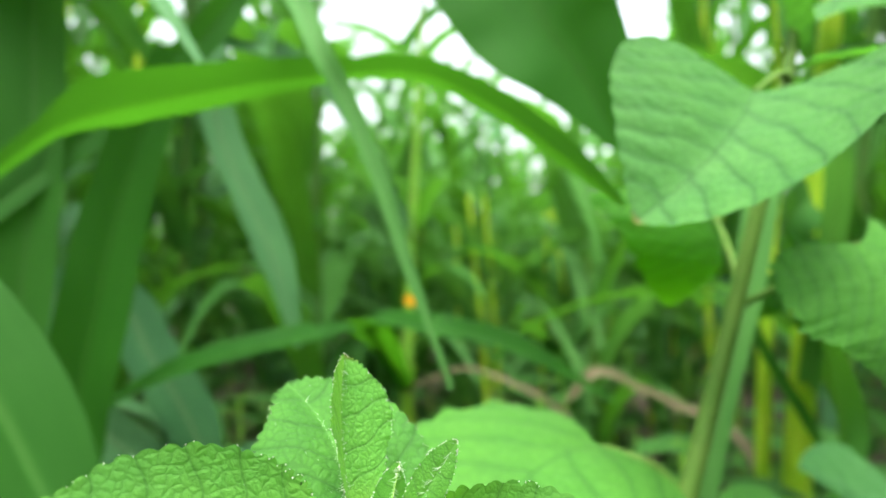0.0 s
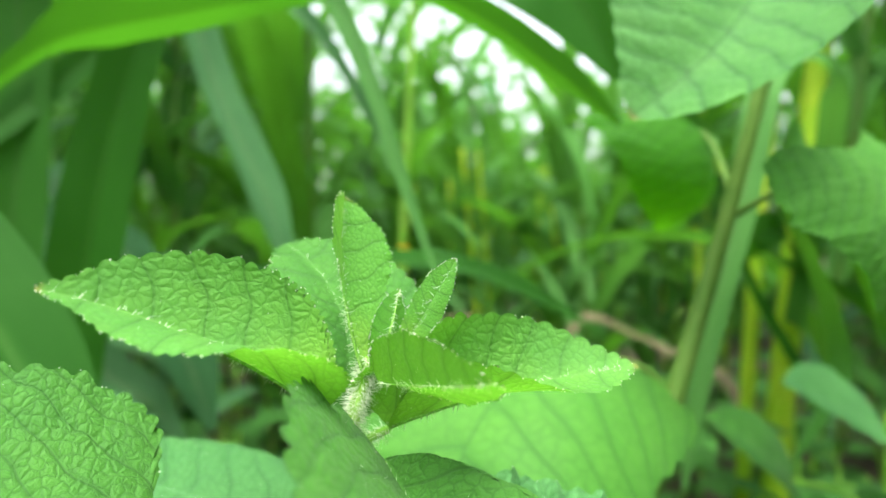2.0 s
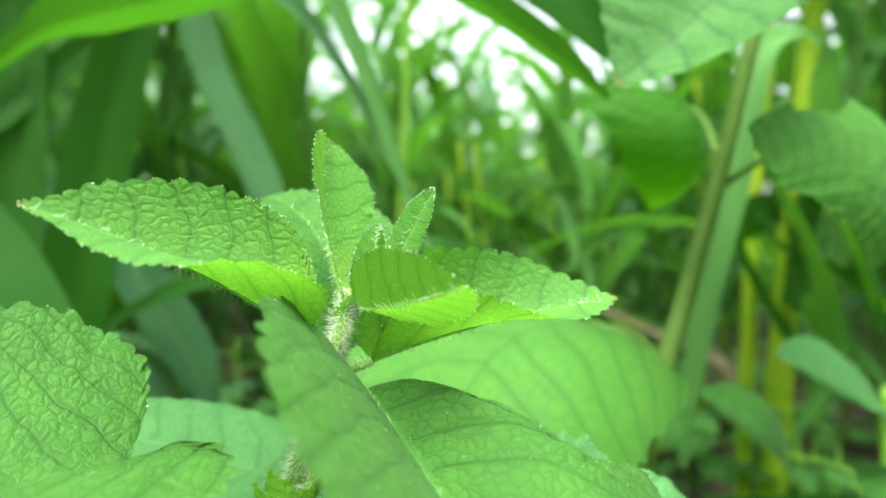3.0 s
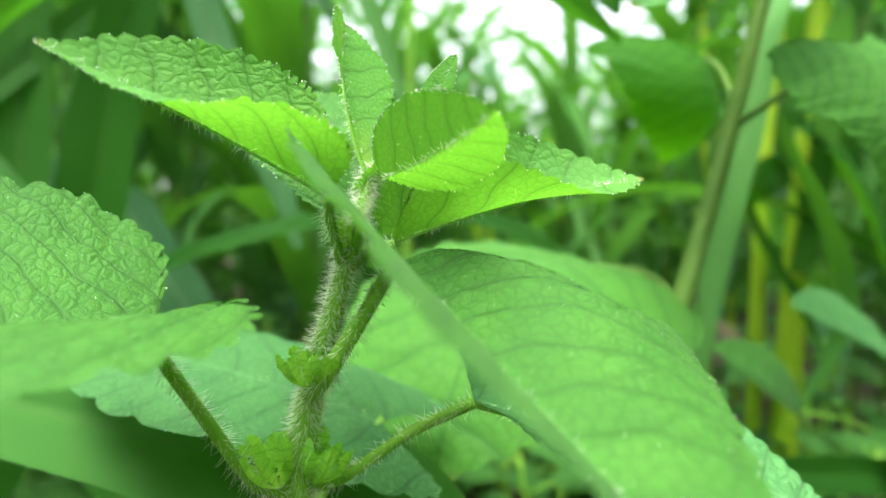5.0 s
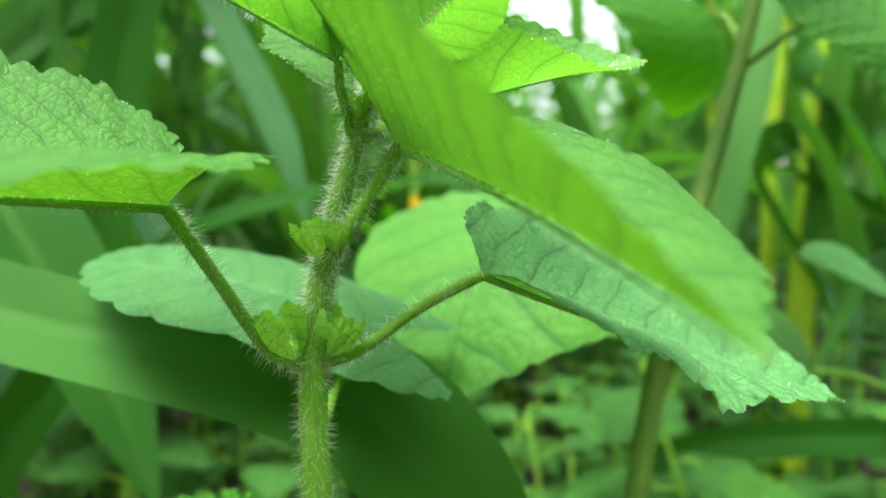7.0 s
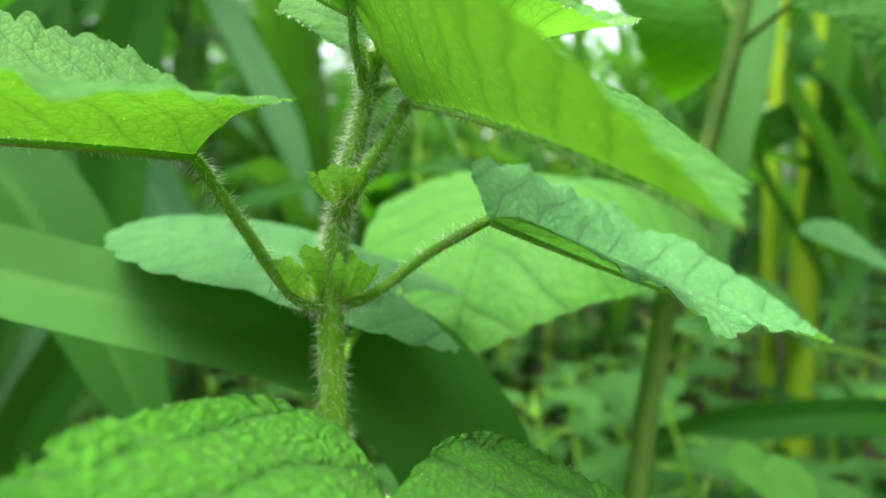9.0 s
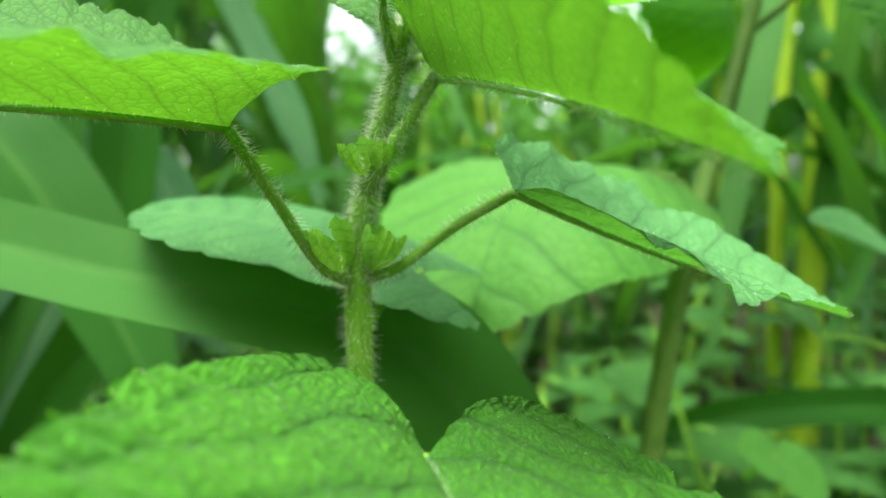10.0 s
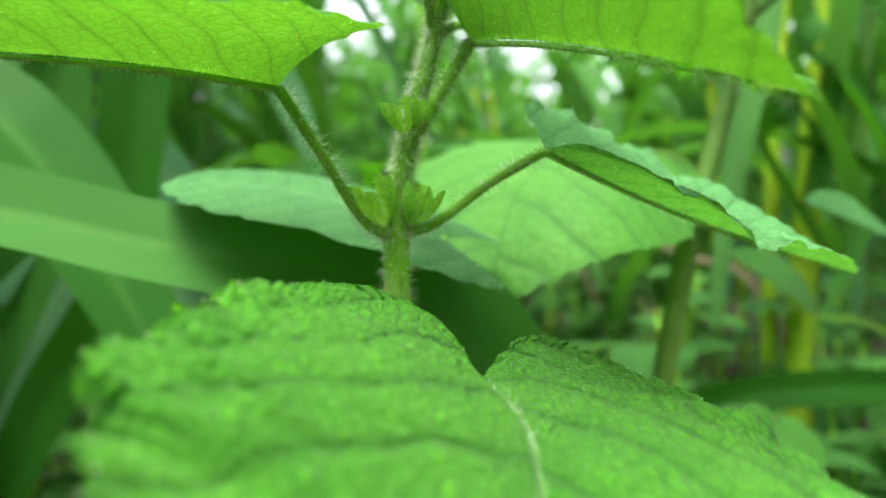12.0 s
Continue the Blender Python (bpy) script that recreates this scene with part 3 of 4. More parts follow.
# ---- the same herb, taller, behind ----
herb2 = thing("herb_plant", "tall green herb with broad heart-shaped leaves, out of focus", "plant", (0.06, 0.25, 0.0))
INV2 = Matrix.Translation((-0.06, -0.25, 0.0))


def herb2_part(name, me, label=""):
    me.transform(INV2)
    return child(name, me, herb2, label)


STEM2 = [(0.055, 0.25, -0.02), (0.068, 0.25, 0.30), (0.079, 0.25, 0.39), (0.093, 0.25, 0.464), (0.106, 0.252, 0.507), (0.136, 0.27, 0.583), (0.160, 0.27, 0.679), (0.178, 0.285, 0.735)]
herb2_part("stem", tube("stem", STEM2, [0.006, 0.0055, 0.005, 0.005, 0.0045, 0.0038, 0.0032, 0.002], MAT_STEM2, 60, 12, 0.0, 0.07))
BACK_LEAVES = [
    dict(base=(0.131, 0.2407, 0.6748), tip=(0.0711, 0.2143, 0.6174), up=(-0.25, -0.84, 0.48), width=0.1129, bow=0.037, bend=-0.069, fold=(14, 21), droop=(-0.43, 0.01), lobe=0.08, point=1.00, broad=1.51, seed=21),
    dict(base=(0.1754, 0.243, 0.6112), tip=(0.1832, 0.2398, 0.5408), up=(0.35, -0.56, 0.75), width=0.1327, bow=0.219, bend=-0.031, fold=(8, 3), droop=(0.3, 0.25), lobe=0.19, point=1.53, broad=1.50, seed=22),
    dict(base=(0.1673, 0.3641, 0.6407), tip=(0.1432, 0.3686, 0.5760), up=(0.42, -0.85, 0.32), width=0.1684, bow=0.351, bend=0.003, fold=(-29, 9), foldtip=(-32, 19), droop=(0.52, 0.42), lobe=(0.08, -0.07), point=0.85, broad=1.70, seed=23),
    dict(base=(0.0727, 0.2682, 0.519), tip=(-0.0048, 0.1768, 0.4568), up=(-0.53, -0.3, 0.8), width=0.1303, bow=0.195, bend=0.011, fold=(-9, 23), droop=(0.69, 0.09), lobe=0.24, point=1.03, broad=1.11, seed=24),
    dict(base=(0.172, 0.285, 0.712), tip=(0.150, 0.262, 0.745), up=(0.4, -0.4, 0.6), width=0.035, bow=0.06, fold=(12, 12), lobe=0.05, seed=26),
    dict(base=(0.180, 0.285, 0.722), tip=(0.235, 0.270, 0.722), up=(0.0, -0.5, 0.8), width=0.035, bow=0.1, fold=(12, 12), lobe=0.05, seed=27),
    dict(base=(0.178, 0.290, 0.700), tip=(0.225, 0.250, 0.690), up=(0.0, -0.4, 0.8), width=0.04, bow=0.1, fold=(12, 12), lobe=0.05, seed=28),
]
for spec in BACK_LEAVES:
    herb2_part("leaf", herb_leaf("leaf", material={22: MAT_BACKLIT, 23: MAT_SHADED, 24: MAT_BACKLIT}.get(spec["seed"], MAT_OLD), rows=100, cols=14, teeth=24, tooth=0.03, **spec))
for pts in ([(0.163, 0.270, 0.690), (0.150, 0.255, 0.687), (0.131, 0.241, 0.6746)], [(0.138, 0.27, 0.583), (0.152, 0.258, 0.594), (0.1754, 0.2432, 0.611)],
            [(0.140, 0.272, 0.590), (0.150, 0.310, 0.62), (0.1673, 0.3639, 0.6402)], [(0.104, 0.251, 0.500), (0.093, 0.256, 0.514), (0.0727, 0.268, 0.519)],
            [(0.166, 0.273, 0.696), (0.170, 0.28, 0.705), (0.172, 0.285, 0.712)],
            [(0.168, 0.275, 0.700), (0.172, 0.28, 0.715), (0.180, 0.285, 0.722)], [(0.164, 0.273, 0.690), (0.17, 0.28, 0.697), (0.178, 0.290, 0.700)]):
    herb2_part("petiole", tube("petiole", pts, [0.0020, 0.0015, 0.0013], MAT_STEM2, 14, 8))


herb3 = thing("herb_plant", "low herb with blue-green heart-shaped leaves, out of focus", "plant", (0.30, 0.37, 0.0))
INV3 = Matrix.Translation((-0.30, -0.37, 0.0))
LOW_LEAVES = [
    dict(base=(0.275, 0.345, 0.452), tip=(0.197, 0.325, 0.490), up=(-0.05, -0.5, 0.85), width=0.062, bow=0.06, fold=(8, 8), lobe=0.12, seed=25),
    dict(base=(0.285, 0.340, 0.415), tip=(0.262, 0.270, 0.388), up=(-0.1, -0.3, 0.9), width=0.066, bow=0.06, fold=(8, 8), lobe=0.12, seed=31),
    dict(base=(0.2407, 0.3850, 0.4085), tip=(0.1732, 0.3700, 0.4577), up=(0.1, -0.6, 0.8), width=0.05, bow=0.08, fold=(8, 8), lobe=0.12, seed=32),
]
low_parts = [("stem", tube("stem", [(0.305, 0.37, -0.02), (0.30, 0.37, 0.25), (0.295, 0.368, 0.40), (0.292, 0.366, 0.46)], [0.005, 0.0045, 0.003, 0.002], MAT_STEM, 24, 10))]
for spec in LOW_LEAVES:
    low_parts.append(("leaf", herb_leaf("leaf", material=MAT_WEED if spec["seed"] > 30 else MAT_BLUISH, rows=80, cols=12, teeth=22, tooth=0.03, **spec)))
    b = spec["base"]
    low_parts.append(("petiole", tube("petiole", [(0.296, 0.368, b[2] - 0.02), ((b[0] + 0.296) / 2, (b[1] + 0.368) / 2, b[2] - 0.004), b], [0.0016, 0.0014, 0.0013], MAT_PETIOLE, 12, 8)))
for name, me in low_parts:
    me.transform(INV3)
    child(name, me, herb3)

# a young weed under them
sprout = thing("weed", "bright green seedling with two rounded leaves", "weed", (0.170, 0.310, 0.0), group="weeds on the field floor")
sprout_parts = [("stem", tube("stem", [(0.0, 0.0, -0.03), (0.004, 0.002, 0.15), (0.0, 0.0, 0.30), (-0.006, -0.008, 0.362)], [0.0022, 0.0020, 0.0015, 0.0008], MAT_STEM, 20, 8))]
for tip, up, wide, seed in (((-0.030, -0.014, 0.368), (0.1, -0.7, 0.7), 0.030, 51), ((0.019, -0.014, 0.341), (0.1, -0.75, 0.65), 0.030, 52), ((-0.012, 0.012, 0.338), (-0.2, 0.5, 0.8), 0.022, 53)):
    sprout_parts.append(("leaf", herb_leaf("leaf", (-0.005, -0.008, 0.360), tip, up, wide, MAT_BACKLIT, 0.06, (10, 10), (0.2, 0.2), 0.1, 12, 0.03, rows=50, cols=9, veins=5, seed=seed)))
for name, me in sprout_parts:
    child(name, me, sprout)

# ---- maize ----
def maize_leaf_path(z, azimuth, length, rise, fall):
    pts = []
    p = np.array((0.0, 0.0, z))
    out = np.array((math.cos(azimuth), math.sin(azimuth), 0.0))
    n = 9
    for i in range(n):
        pts.append(p.copy())
        ang = radians(rise + (fall - rise) * (i / (n - 1)) ** 1.3)
        p = p + length / (n - 1) * (out * math.cos(ang) + np.array((0, 0, math.sin(ang))))
    return pts


def maize_stalk(points, radius, material=None):
    n = 50
    rad = []
    for i in range(n):
        f = i / (n - 1)
        knot = max(0, 1 - abs((f * 9) % 1 - 0.5) * 14)
        rad.append(radius * (1 - 0.45 * f) * (1 + 0.16 * knot))
    return tube("stalk", points, rad, material or MAT_STALK, n, 12, 0.0, 0.0, 0.02)


def maize_plant(height, seed, leaves=10, grey=0.3, slim=1.0):
    rng = random.Random(seed)
    root = thing("maize_plant", "green maize plant with long arching leaves, out of focus", "plant", group="maize plants of the field")
    lean = rng.uniform(-0.05, 0.05), rng.uniform(-0.05, 0.05)
    child("stalk", maize_stalk([(0, 0, -0.05), (lean[0] * 0.3, lean[1] * 0.3, height * 0.5), (lean[0], lean[1], height)], 0.004 + 0.007 * slim, MAT_STALK if seed % 5 == 0 else MAT_GREEN_STALK), root)
    turn = rng.uniform(0, 6.28)
    for i in range(leaves):
        z = height * (0.12 + 0.86 * i / (leaves - 1))
        az = turn + math.pi * (i % 2) + rng.uniform(-0.5, 0.5)
        ln = rng.uniform(0.45, 0.75) * (1 - 0.3 * abs(i / leaves - 0.5))
        pts = maize_leaf_path(z, az, ln, rng.uniform(50, 75), rng.uniform(-85, -20))
        w = rng.uniform(0.045, 0.07) * slim
        ln *= 0.4 + 0.6 * slim
        out = (-math.cos(az) * 0.5, -math.sin(az) * 0.5, 1)
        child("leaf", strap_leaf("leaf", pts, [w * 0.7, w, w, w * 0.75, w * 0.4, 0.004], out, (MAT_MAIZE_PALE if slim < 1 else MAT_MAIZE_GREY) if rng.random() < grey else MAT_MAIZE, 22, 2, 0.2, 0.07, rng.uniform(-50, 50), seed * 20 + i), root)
    return root


# the maize beside the herb, with the blades that reach across the view
near = thing("maize_plant", "maize plant with broad arching blades close beside the herb", "plant", (-0.40, 0.42, 0.0), group="maize plants of the field")
INVN = Matrix.Translation((0.40, -0.42, 0.0))


def near_part(name, me):
    me.transform(INVN)
    return child(name, me, near)


near_part("stalk", maize_stalk([(-0.40, 0.42, -0.05), (-0.39, 0.42, 0.6), (-0.41, 0.43, 1.6)], 0.012, MAT_GREEN_STALK))
NEAR_BLADES = [
    ([(-0.395, 0.42, 0.56), (-0.33, 0.36, 0.62), (-0.285, 0.35, 0.650), (-0.240, 0.35, 0.684), (-0.205, 0.35, 0.697), (-0.16, 0.35, 0.706), (-0.10, 0.345, 0.714), (-0.05, 0.34, 0.717), (-0.01, 0.33, 0.712), (0.03, 0.32, 0.690), (0.066, 0.31, 0.660), (0.097, 0.31, 0.634)], [0.012, 0.009, 0.009, 0.016, 0.044, 0.040, 0.027, 0.018, 0.022, 0.024, 0.020, 0.004], (0.0, 0.45, 0.89), MAT_MAIZE_MID, 0),
    ([(-0.40, 0.43, 0.36), (-0.375, 0.46, 0.46), (-0.349, 0.47, 0.544), (-0.338, 0.47, 0.635), (-0.335, 0.47, 0.728), (-0.338, 0.47, 0.822), (-0.335, 0.47, 0.90), (-0.34, 0.45, 1.0)], [0.03, 0.05, 0.050, 0.046, 0.048, 0.05, 0.045, 0.01], (0.4, -0.9, 0.1), MAT_MAIZE_MID, 15),
    ([(-0.395, 0.44, 0.44), (-0.35, 0.52, 0.575), (-0.305, 0.55, 0.566), (-0.280, 0.55, 0.523), (-0.253, 0.55, 0.481), (-0.231, 0.55, 0.439), (-0.214, 0.55, 0.387)], [0.03, 0.04, 0.044, 0.05, 0.052, 0.046, 0.008], (0.5, -0.6, 0.5), MAT_MAIZE_GREY, 0),
    ([(-0.395, 0.44, 0.34), (-0.37, 0.52, 0.46), (-0.337, 0.55, 0.460), (-0.305, 0.55, 0.434), (-0.273, 0.55, 0.413), (-0.240, 0.55, 0.376)], [0.02, 0.034, 0.04, 0.046, 0.04, 0.006], (0.4, -0.6, 0.6), MAT_MAIZE_GREY, 0),
    ([(-0.395, 0.43, 0.60), (-0.31, 0.48, 0.70), (-0.249, 0.50, 0.761), (-0.220, 0.50, 0.791), (-0.195, 0.50, 0.821), (-0.171, 0.50, 0.857), (-0.15, 0.50, 0.88)], [0.02, 0.026, 0.028, 0.030, 0.030, 0.022, 0.006], (0.5, -0.8, 0.2), MAT_MAIZE_MID, 0),
    ([(-0.40, 0.42, 0.56), (-0.36, 0.36, 0.60), (-0.311, 0.35, 0.575), (-0.281, 0.35, 0.541), (-0.255, 0.35, 0.496), (-0.216, 0.35, 0.418), (-0.19, 0.35, 0.34)], [0.05, 0.06, 0.075, 0.075, 0.07, 0.05, 0.004], (0.6, -0.5, 0.5), MAT_MAIZE_MID, 0),
    ([(-0.40, 0.41, 0.36), (-0.32, 0.25, 0.49), (-0.22, 0.17, 0.510), (-0.159, 0.165, 0.498), (-0.119, 0.165, 0.487), (-0.083, 0.16, 0.480), (-0.048, 0.155, 0.472), (-0.020, 0.155, 0.458), (0.000, 0.155, 0.425), (0.008, 0.155, 0.37)], [0.03, 0.04, 0.034, 0.03, 0.030, 0.032, 0.034, 0.04, 0.04, 0.01], (0.05, -0.75, 0.6), MAT_MAIZE_MID, 0),
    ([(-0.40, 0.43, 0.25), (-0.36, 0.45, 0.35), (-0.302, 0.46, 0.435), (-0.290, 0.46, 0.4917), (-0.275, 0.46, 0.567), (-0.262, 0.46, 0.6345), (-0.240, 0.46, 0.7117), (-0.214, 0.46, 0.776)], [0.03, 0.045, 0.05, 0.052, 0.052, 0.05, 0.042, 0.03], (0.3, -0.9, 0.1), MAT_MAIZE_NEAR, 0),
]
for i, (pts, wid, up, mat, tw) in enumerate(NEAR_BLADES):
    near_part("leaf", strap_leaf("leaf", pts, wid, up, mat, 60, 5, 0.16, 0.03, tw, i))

second = thing("maize_plant", "maize plant with dark blades and a yellowing stalk", "plant", (0.36, 0.60, 0.0), group="maize plants of the field")
INVS = Matrix.Translation((-0.36, -0.60, 0.0))


def second_part(name, me):
    me.transform(INVS)
    return child(name, me, second)


second_part("stalk", maize_stalk([(0.345, 0.60, -0.05), (0.36, 0.6, 0.35), (0.39, 0.6, 0.70), (0.415, 0.6, 0.95), (0.44, 0.6, 1.5)], 0.015))
second_part("tiller", maize_stalk([(0.352, 0.61, -0.05), (0.335, 0.62, 0.20), (0.345, 0.62, 0.55), (0.357, 0.62, 0.69), (0.365, 0.62, 0.80), (0.37, 0.63, 1.3)], 0.009))
SECOND_BLADES = [
    ([(0.385, 0.59, 0.64), (0.33, 0.52, 0.66), (0.29, 0.5, 0.62), (0.315, 0.49, 0.55), (0.33, 0.48, 0.46), (0.30, 0.48, 0.38)], [0.03, 0.04, 0.05, 0.05, 0.045, 0.005], (0.75, -0.5, 0.3), MAT_MAIZE, 50),
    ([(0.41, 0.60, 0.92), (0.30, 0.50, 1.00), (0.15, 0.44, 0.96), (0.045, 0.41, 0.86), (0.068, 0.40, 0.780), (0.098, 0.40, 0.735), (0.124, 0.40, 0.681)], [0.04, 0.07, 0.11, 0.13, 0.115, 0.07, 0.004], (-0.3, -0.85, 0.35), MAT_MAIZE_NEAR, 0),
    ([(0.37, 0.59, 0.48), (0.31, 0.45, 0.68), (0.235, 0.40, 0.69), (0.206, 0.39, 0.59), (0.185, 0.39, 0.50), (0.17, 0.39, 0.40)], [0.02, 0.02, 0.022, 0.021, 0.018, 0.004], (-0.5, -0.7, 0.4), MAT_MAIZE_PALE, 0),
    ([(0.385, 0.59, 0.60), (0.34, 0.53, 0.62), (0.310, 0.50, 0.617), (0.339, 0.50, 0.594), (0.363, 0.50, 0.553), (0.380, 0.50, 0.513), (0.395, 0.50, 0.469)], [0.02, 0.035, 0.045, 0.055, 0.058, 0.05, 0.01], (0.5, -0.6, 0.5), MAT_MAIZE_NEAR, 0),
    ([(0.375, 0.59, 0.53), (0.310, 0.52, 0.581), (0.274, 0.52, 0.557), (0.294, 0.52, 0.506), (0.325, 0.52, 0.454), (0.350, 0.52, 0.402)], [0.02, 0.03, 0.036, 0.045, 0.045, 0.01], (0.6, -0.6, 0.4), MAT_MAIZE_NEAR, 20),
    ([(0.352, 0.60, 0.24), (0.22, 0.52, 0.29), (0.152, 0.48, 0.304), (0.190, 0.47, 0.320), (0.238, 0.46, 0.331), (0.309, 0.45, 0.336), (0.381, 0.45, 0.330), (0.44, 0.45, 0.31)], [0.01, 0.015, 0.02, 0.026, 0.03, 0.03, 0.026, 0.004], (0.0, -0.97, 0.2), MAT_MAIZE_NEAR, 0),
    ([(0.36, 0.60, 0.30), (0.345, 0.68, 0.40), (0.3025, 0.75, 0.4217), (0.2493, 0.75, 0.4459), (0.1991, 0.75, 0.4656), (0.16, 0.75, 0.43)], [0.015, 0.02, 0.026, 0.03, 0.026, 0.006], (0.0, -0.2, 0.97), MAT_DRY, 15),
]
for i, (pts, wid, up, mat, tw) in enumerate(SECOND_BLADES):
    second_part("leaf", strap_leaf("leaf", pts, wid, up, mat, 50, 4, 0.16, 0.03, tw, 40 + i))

third = thing("maize_plant", "slender yellow-green maize plant with narrow hanging leaves", "plant", (-0.06, 0.95, 0.0), group="maize plants of the field")
INVT = Matrix.Translation((0.06, -0.95, 0.0))
third_parts = [("stalk", maize_stalk([(-0.08, 0.95, -0.05), (-0.064, 0.95, 0.395), (-0.046, 0.95, 0.765), (-0.037, 0.95, 0.99), (-0.03, 0.95, 1.3)], 0.0075, MAT_PETIOLE))]
THIRD_BLADES = [
    ([(-0.035, 0.95, 1.05), (-0.08, 0.6, 1.02), (-0.105, 0.36, 0.83), (-0.0703, 0.3, 0.7277), (-0.0509, 0.3, 0.6893), (-0.0315, 0.3, 0.6421), (-0.018, 0.3, 0.6008), (0.0047, 0.3, 0.538)], [0.016, 0.018, 0.015, 0.0125, 0.011, 0.009, 0.007, 0.002], (0.1, -0.8, 0.3), MAT_MAIZE_PALE, 0),
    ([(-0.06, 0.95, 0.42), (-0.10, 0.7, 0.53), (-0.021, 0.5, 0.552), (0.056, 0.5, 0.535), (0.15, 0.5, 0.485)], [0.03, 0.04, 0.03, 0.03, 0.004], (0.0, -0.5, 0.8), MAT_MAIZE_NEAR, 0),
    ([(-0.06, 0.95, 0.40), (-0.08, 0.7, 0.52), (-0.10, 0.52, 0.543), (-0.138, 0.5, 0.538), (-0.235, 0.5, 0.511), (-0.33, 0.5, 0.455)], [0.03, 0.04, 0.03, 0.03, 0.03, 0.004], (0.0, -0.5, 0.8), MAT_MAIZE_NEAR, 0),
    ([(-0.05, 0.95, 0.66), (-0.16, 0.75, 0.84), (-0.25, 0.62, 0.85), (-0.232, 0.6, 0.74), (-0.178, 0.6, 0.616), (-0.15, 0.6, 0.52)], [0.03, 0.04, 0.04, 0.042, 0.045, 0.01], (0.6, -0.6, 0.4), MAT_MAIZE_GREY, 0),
    ([(-0.064, 0.95, 0.40), (0.03, 0.85, 0.455), (0.1107, 0.75, 0.4435), (0.1402, 0.75, 0.4259), (0.1623, 0.75, 0.4069), (0.18, 0.74, 0.36)], [0.006, 0.007, 0.008, 0.009, 0.008, 0.003], (0.1, -0.7, 0.6), MAT_DRY, 20),
]
for i, (pts, wid, up, mat, tw) in enumerate(THIRD_BLADES):
    third_parts.append(("leaf", strap_leaf("leaf", pts, wid, up, mat, 50, 4, 0.16, 0.03, tw, 60 + i)))
for name, me in third_parts:
    me.transform(INVT)
    child(name, me, third)

# the field behind
KINDS = [maize_plant(h, 100 + i, n) for i, (h, n) in enumerate(((1.7, 13), (1.95, 14), (1.0, 10), (2.1, 15), (1.2, 11)))]
KINDS_POSE = [(-0.62, 0.78, 40), (-0.50, 1.10, 110), (0.02, 2.15, 10), (0.78, 0.95, 200), (-0.20, 1.95, 75)]
for kind_plant, (x, y, a) in zip(KINDS, KINDS_POSE):
    kind_plant.matrix_basis = pose(x, y, 0, 0, 0, a)
rng = random.Random(11)
for row in range(-1, 10):
    y = 0.95 + row * 0.42
    for col in range(-9, 10):
        x = (col + rng.uniform(-0.35, 0.35)) * (0.28 + 0.03 * max(row, 0))
        miss = rng.random()
        if math.hypot(x, y) < 0.62 or (y < 0.5 and math.hypot(x, y) < 1.0) or abs(x) > abs(y) * 0.95 + 0.9 or miss < (0.4 if -0.2 * y < x < 0.4 * y else 0.08):
            continue
        if y < 2.0 and -0.20 * y < x < 0.34 * y and y > 0:
            continue
        k = rng.choice((0, 1, 3))
        if y > 0 and -0.32 * y < x < 0.40 * y:
            k = rng.choice((2, 4))
        place = pose(x, y + rng.uniform(-0.15, 0.15), 0, rng.uniform(-4, 4), rng.uniform(-4, 4), rng.uniform(0, 360))
        if math.hypot(place.translation.x - 0.36, place.translation.y - 0.60) > 0.1:
            copy_thing(KINDS[k], place)


YOUNG = [maize_plant(h, 150 + i, n, 0.55, 0.55) for i, (h, n) in enumerate(((0.75, 9), (0.9, 10), (0.62, 8)))]
for plant, (x, y, a) in zip(YOUNG, ((0.10, 1.15, 110), (-0.12, 1.35, 140), (0.28, 1.05, 250))):
    plant.matrix_basis = pose(x, y, 0, 0, 0, a)
rng = random.Random(17)
for i in range(34):
    y = rng.uniform(0.85, 2.3)
    x = rng.uniform(-0.30, 0.42) * y
    copy_thing(YOUNG[rng.randrange(3)], pose(x, y, 0, rng.uniform(-7, 7), rng.uniform(-7, 7), rng.uniform(0, 360)))


def far_field():
    """The rest of the field, too far off to tell plants apart, and unseen blades added behind the camera."""
    rng = random.Random(5)
    verts, uvs, faces = [], [], []
    for i in range(7600):
        d = rng.uniform(3.2, 10.0)
        a = rng.uniform(-0.85, 0.85)
        # Unseen blades added behind the camera to block low sky light.
        if i >= 5700:
            d, a = rng.uniform(1.3, 5.0), math.pi + rng.uniform(-1.7, 1.7)
        elif i >= 4300:
            d, a = rng.uniform(1.9, 10.0), rng.choice((-1, 1)) * rng.uniform(0.85, 1.45)
        x, y = d * math.sin(a), d * math.cos(a)
        z = (1.35 if 0.03 < a < 0.34 else 1.9) * rng.random() ** 1.2
        az = rng.uniform(0, 6.28)
        pts = maize_leaf_path(z, az, rng.uniform(0.45, 0.8), rng.uniform(40, 85), rng.uniform(-85, 10))
        w0 = rng.uniform(0.05, 0.08)
        s = np.array((-math.sin(az), math.cos(az), 0.0))
        k = len(verts)
        for i, p in enumerate(pts):
            w = w0 * (1 - (i / 8) ** 2) / 2 + 0.002
            for j in (-1, 0, 1):
                verts.append(p + np.array((x, y, -0.2 * w0 * (j == 0))) + s * w * j)
                uvs.append((i, j))
        for i in range(8):
            for j in range(2):
                q = k + i * 3 + j
                faces.append((q, q + 1, q + 4, q + 3))
    ob = new("far_maize", mesh_from("far_maize", verts, faces, uvs, MAT_MAIZE))
    return tagged(ob, "far rows of green maize blurred against the bright sky, with added unseen blades behind the camera", "field", kind="stuff")


far_field()


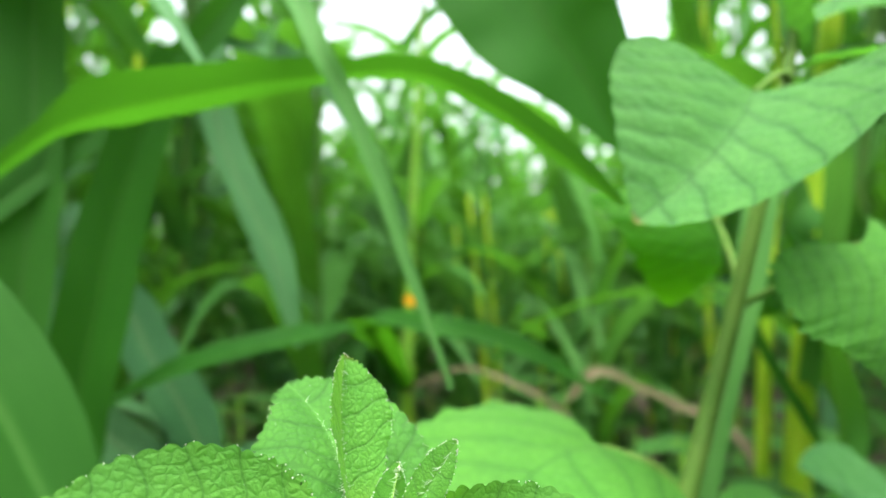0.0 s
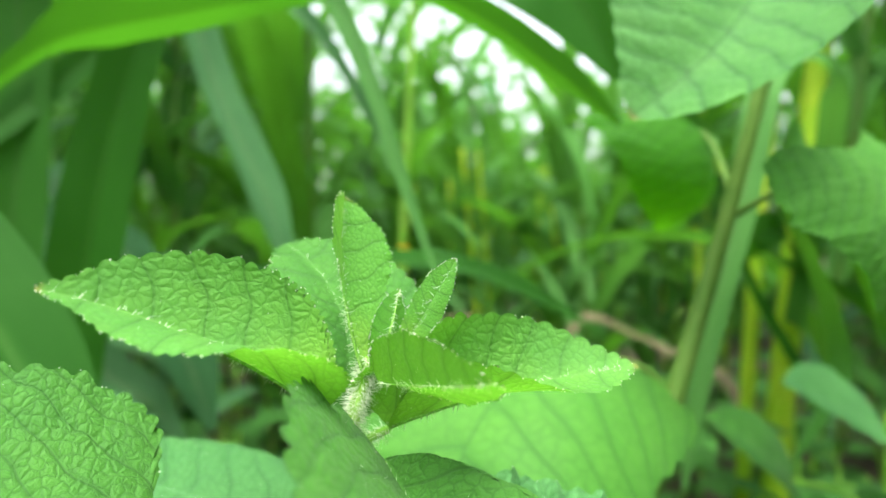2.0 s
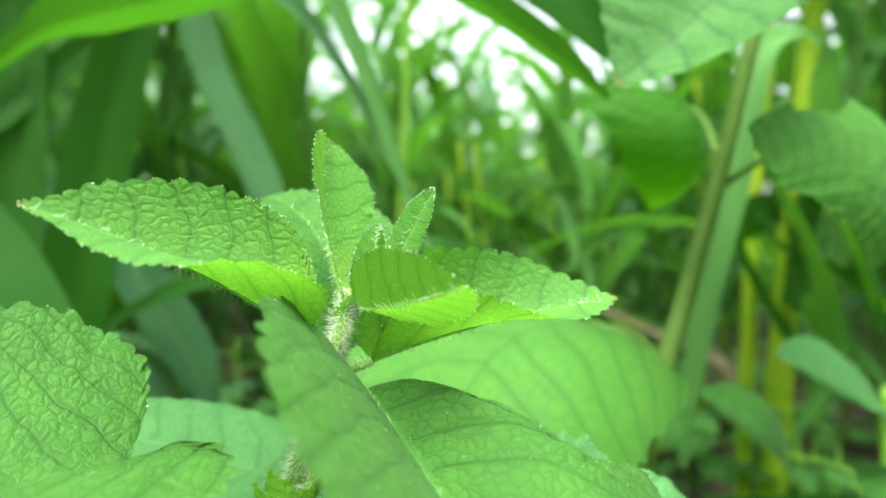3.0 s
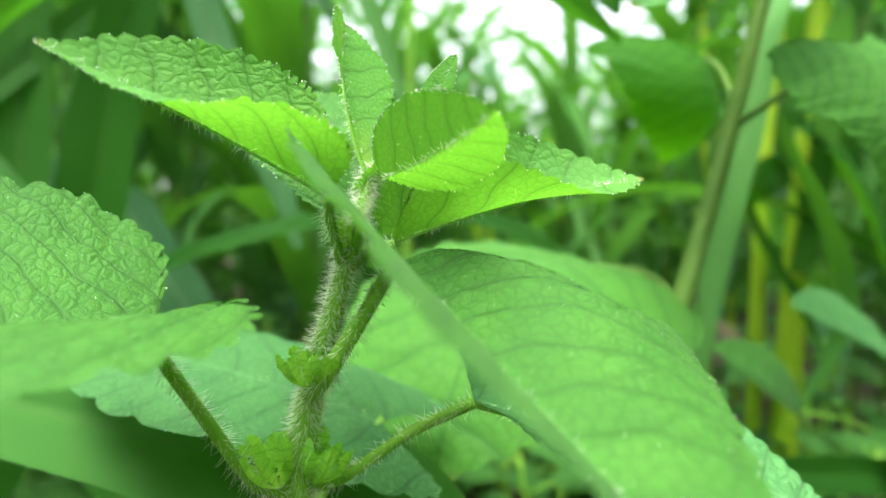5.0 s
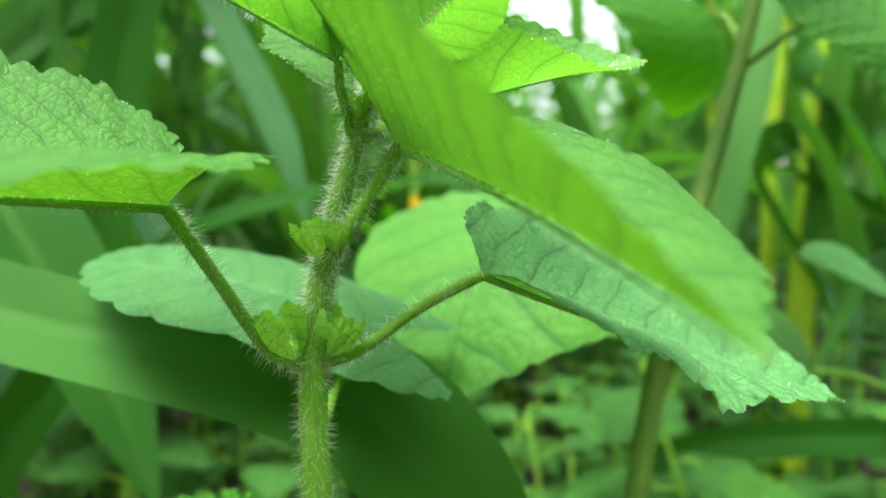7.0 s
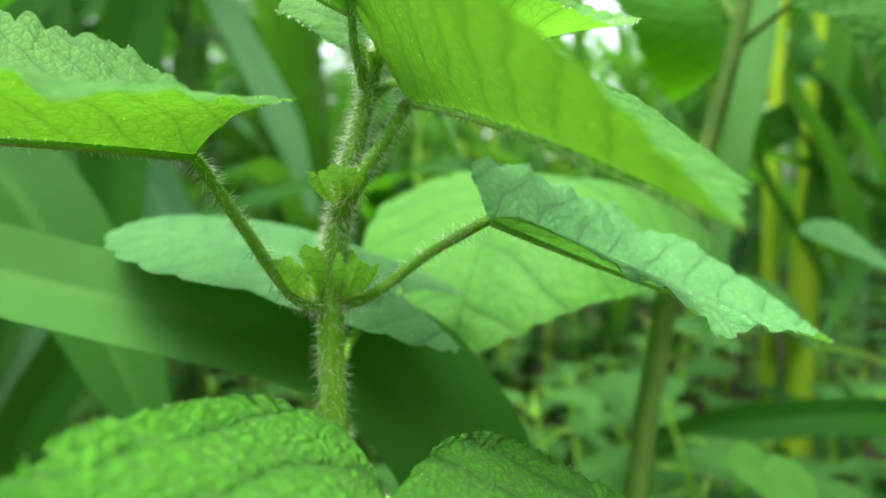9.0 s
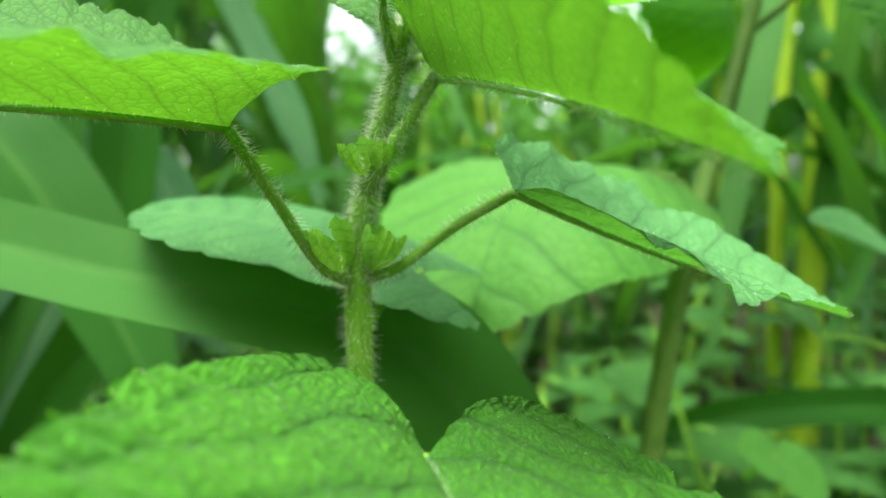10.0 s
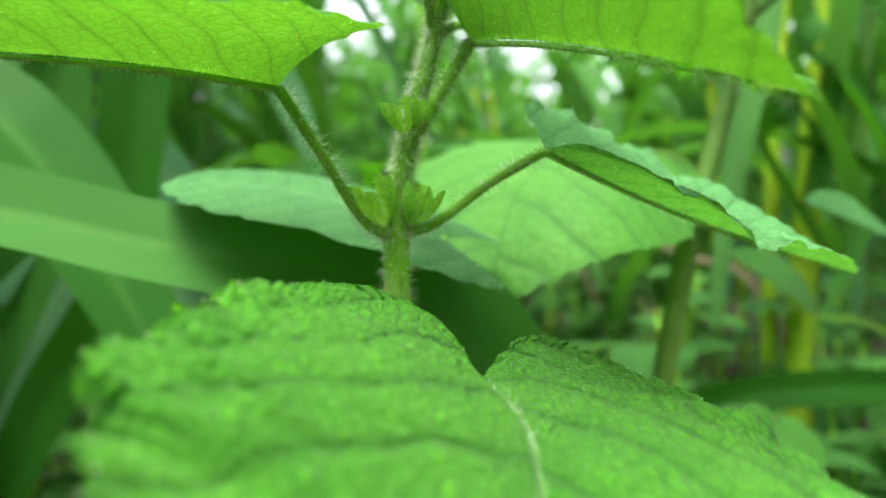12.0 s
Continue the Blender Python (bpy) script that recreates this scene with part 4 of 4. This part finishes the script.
# ---- weeds between the rows ----
def weed(height, leaves, seed):
    rng = random.Random(seed)
    root = thing("weed", "leafy green weed growing between the maize rows", "weed", group="weeds on the field floor")
    top = (rng.uniform(-0.05, 0.05), rng.uniform(-0.05, 0.05), height)
    child("stem", tube("stem", [(0, 0, -0.04), (top[0] * 0.3, top[1] * 0.3, height * 0.5), top], [0.004, 0.003, 0.0015], MAT_STEM, 14, 6), root)
    for i in range(leaves):
        f = 0.25 + 0.75 * i / (leaves - 1)
        p = np.array((top[0] * f * f, top[1] * f * f, height * f))
        az = i * 2.4 + rng.uniform(-0.4, 0.4)
        out = np.array((math.cos(az), math.sin(az), rng.uniform(0.0, 0.5)))
        ln = rng.uniform(0.05, 0.085) * (1.15 - 0.4 * f)
        b = p + out * 0.025
        child("petiole", tube("petiole", [p, p + out * 0.012 + np.array((0, 0, 0.003)), b], [0.0012, 0.001, 0.001], MAT_STEM, 6, 5), root)
        tip = b + unit(out + np.array((0, 0, -0.4))) * ln
        child("leaf", herb_leaf("leaf", b, tip, (0, 0, 1), ln * rng.uniform(0.6, 0.85), MAT_WEED, 0.1, (10, 10), (0.2, 0.2), 0.08, 9, 0.04, rows=24, cols=5, veins=7, seed=seed * 30 + i), root)
    return root


WEEDS = [weed(h, n, 300 + i) for i, (h, n) in enumerate(((0.30, 12), (0.36, 13), (0.24, 11), (0.42, 14)))]
WEED_POSE = [(0.235, 0.46, 30), (0.09, 0.47, 80), (0.38, 0.48, 10), (0.19, 0.62, 200)]
for w, (x, y, a) in zip(WEEDS, WEED_POSE):
    w.matrix_basis = pose(x, y, 0, 0, 0, a)
rng = random.Random(21)
for i in range(190):
    y = rng.uniform(0.42, 2.6)
    x = rng.uniform(-0.85, 0.85) * (y + 0.15)
    copy_thing(WEEDS[rng.randrange(4)], pose(x, y, rng.uniform(-0.05, 0.0), rng.uniform(-8, 8), rng.uniform(-8, 8), rng.uniform(0, 360)))


# ---- a yellow flower far behind ----
def flower(place, size):
    root = thing("flower", "small yellow-orange flower on a thin green stalk", "flower", (place[0], place[1], 0))
    z = place[2]
    child("stalk", tube("stalk", [(0.02, 0, -0.03), (0.005, 0, z * 0.5), (0, 0, z)], [0.0025, 0.002, 0.0018], MAT_STEM, 14, 6), root)
    bm = bmesh.new()
    bmesh.ops.create_uvsphere(bm, u_segments=10, v_segments=6, radius=size * 0.3, matrix=Matrix.Translation((0, -size * 0.1, z)))
    me = bpy.data.meshes.new("flower_head")
    bm.to_mesh(me)
    bm.free()
    me.materials.append(MAT_PETAL)
    child("flower_head", me, root)
    for i in range(9):
        a = i * 2 * math.pi / 9
        d = np.array((math.cos(a), -0.25, math.sin(a)))
        c = np.array((0, 0, z))
        child("petal", herb_leaf("petal", c + d * size * 0.2, c + d * size, (0, -1, 0.1), size * 0.5, MAT_PETAL, 0.08, (8, 8), (0.2, 0.2), 0.0, 2, 0.02, rows=12, cols=3, veins=4, seed=i), root)
    return root


flower((-0.052, 0.93, 0.550), 0.010)
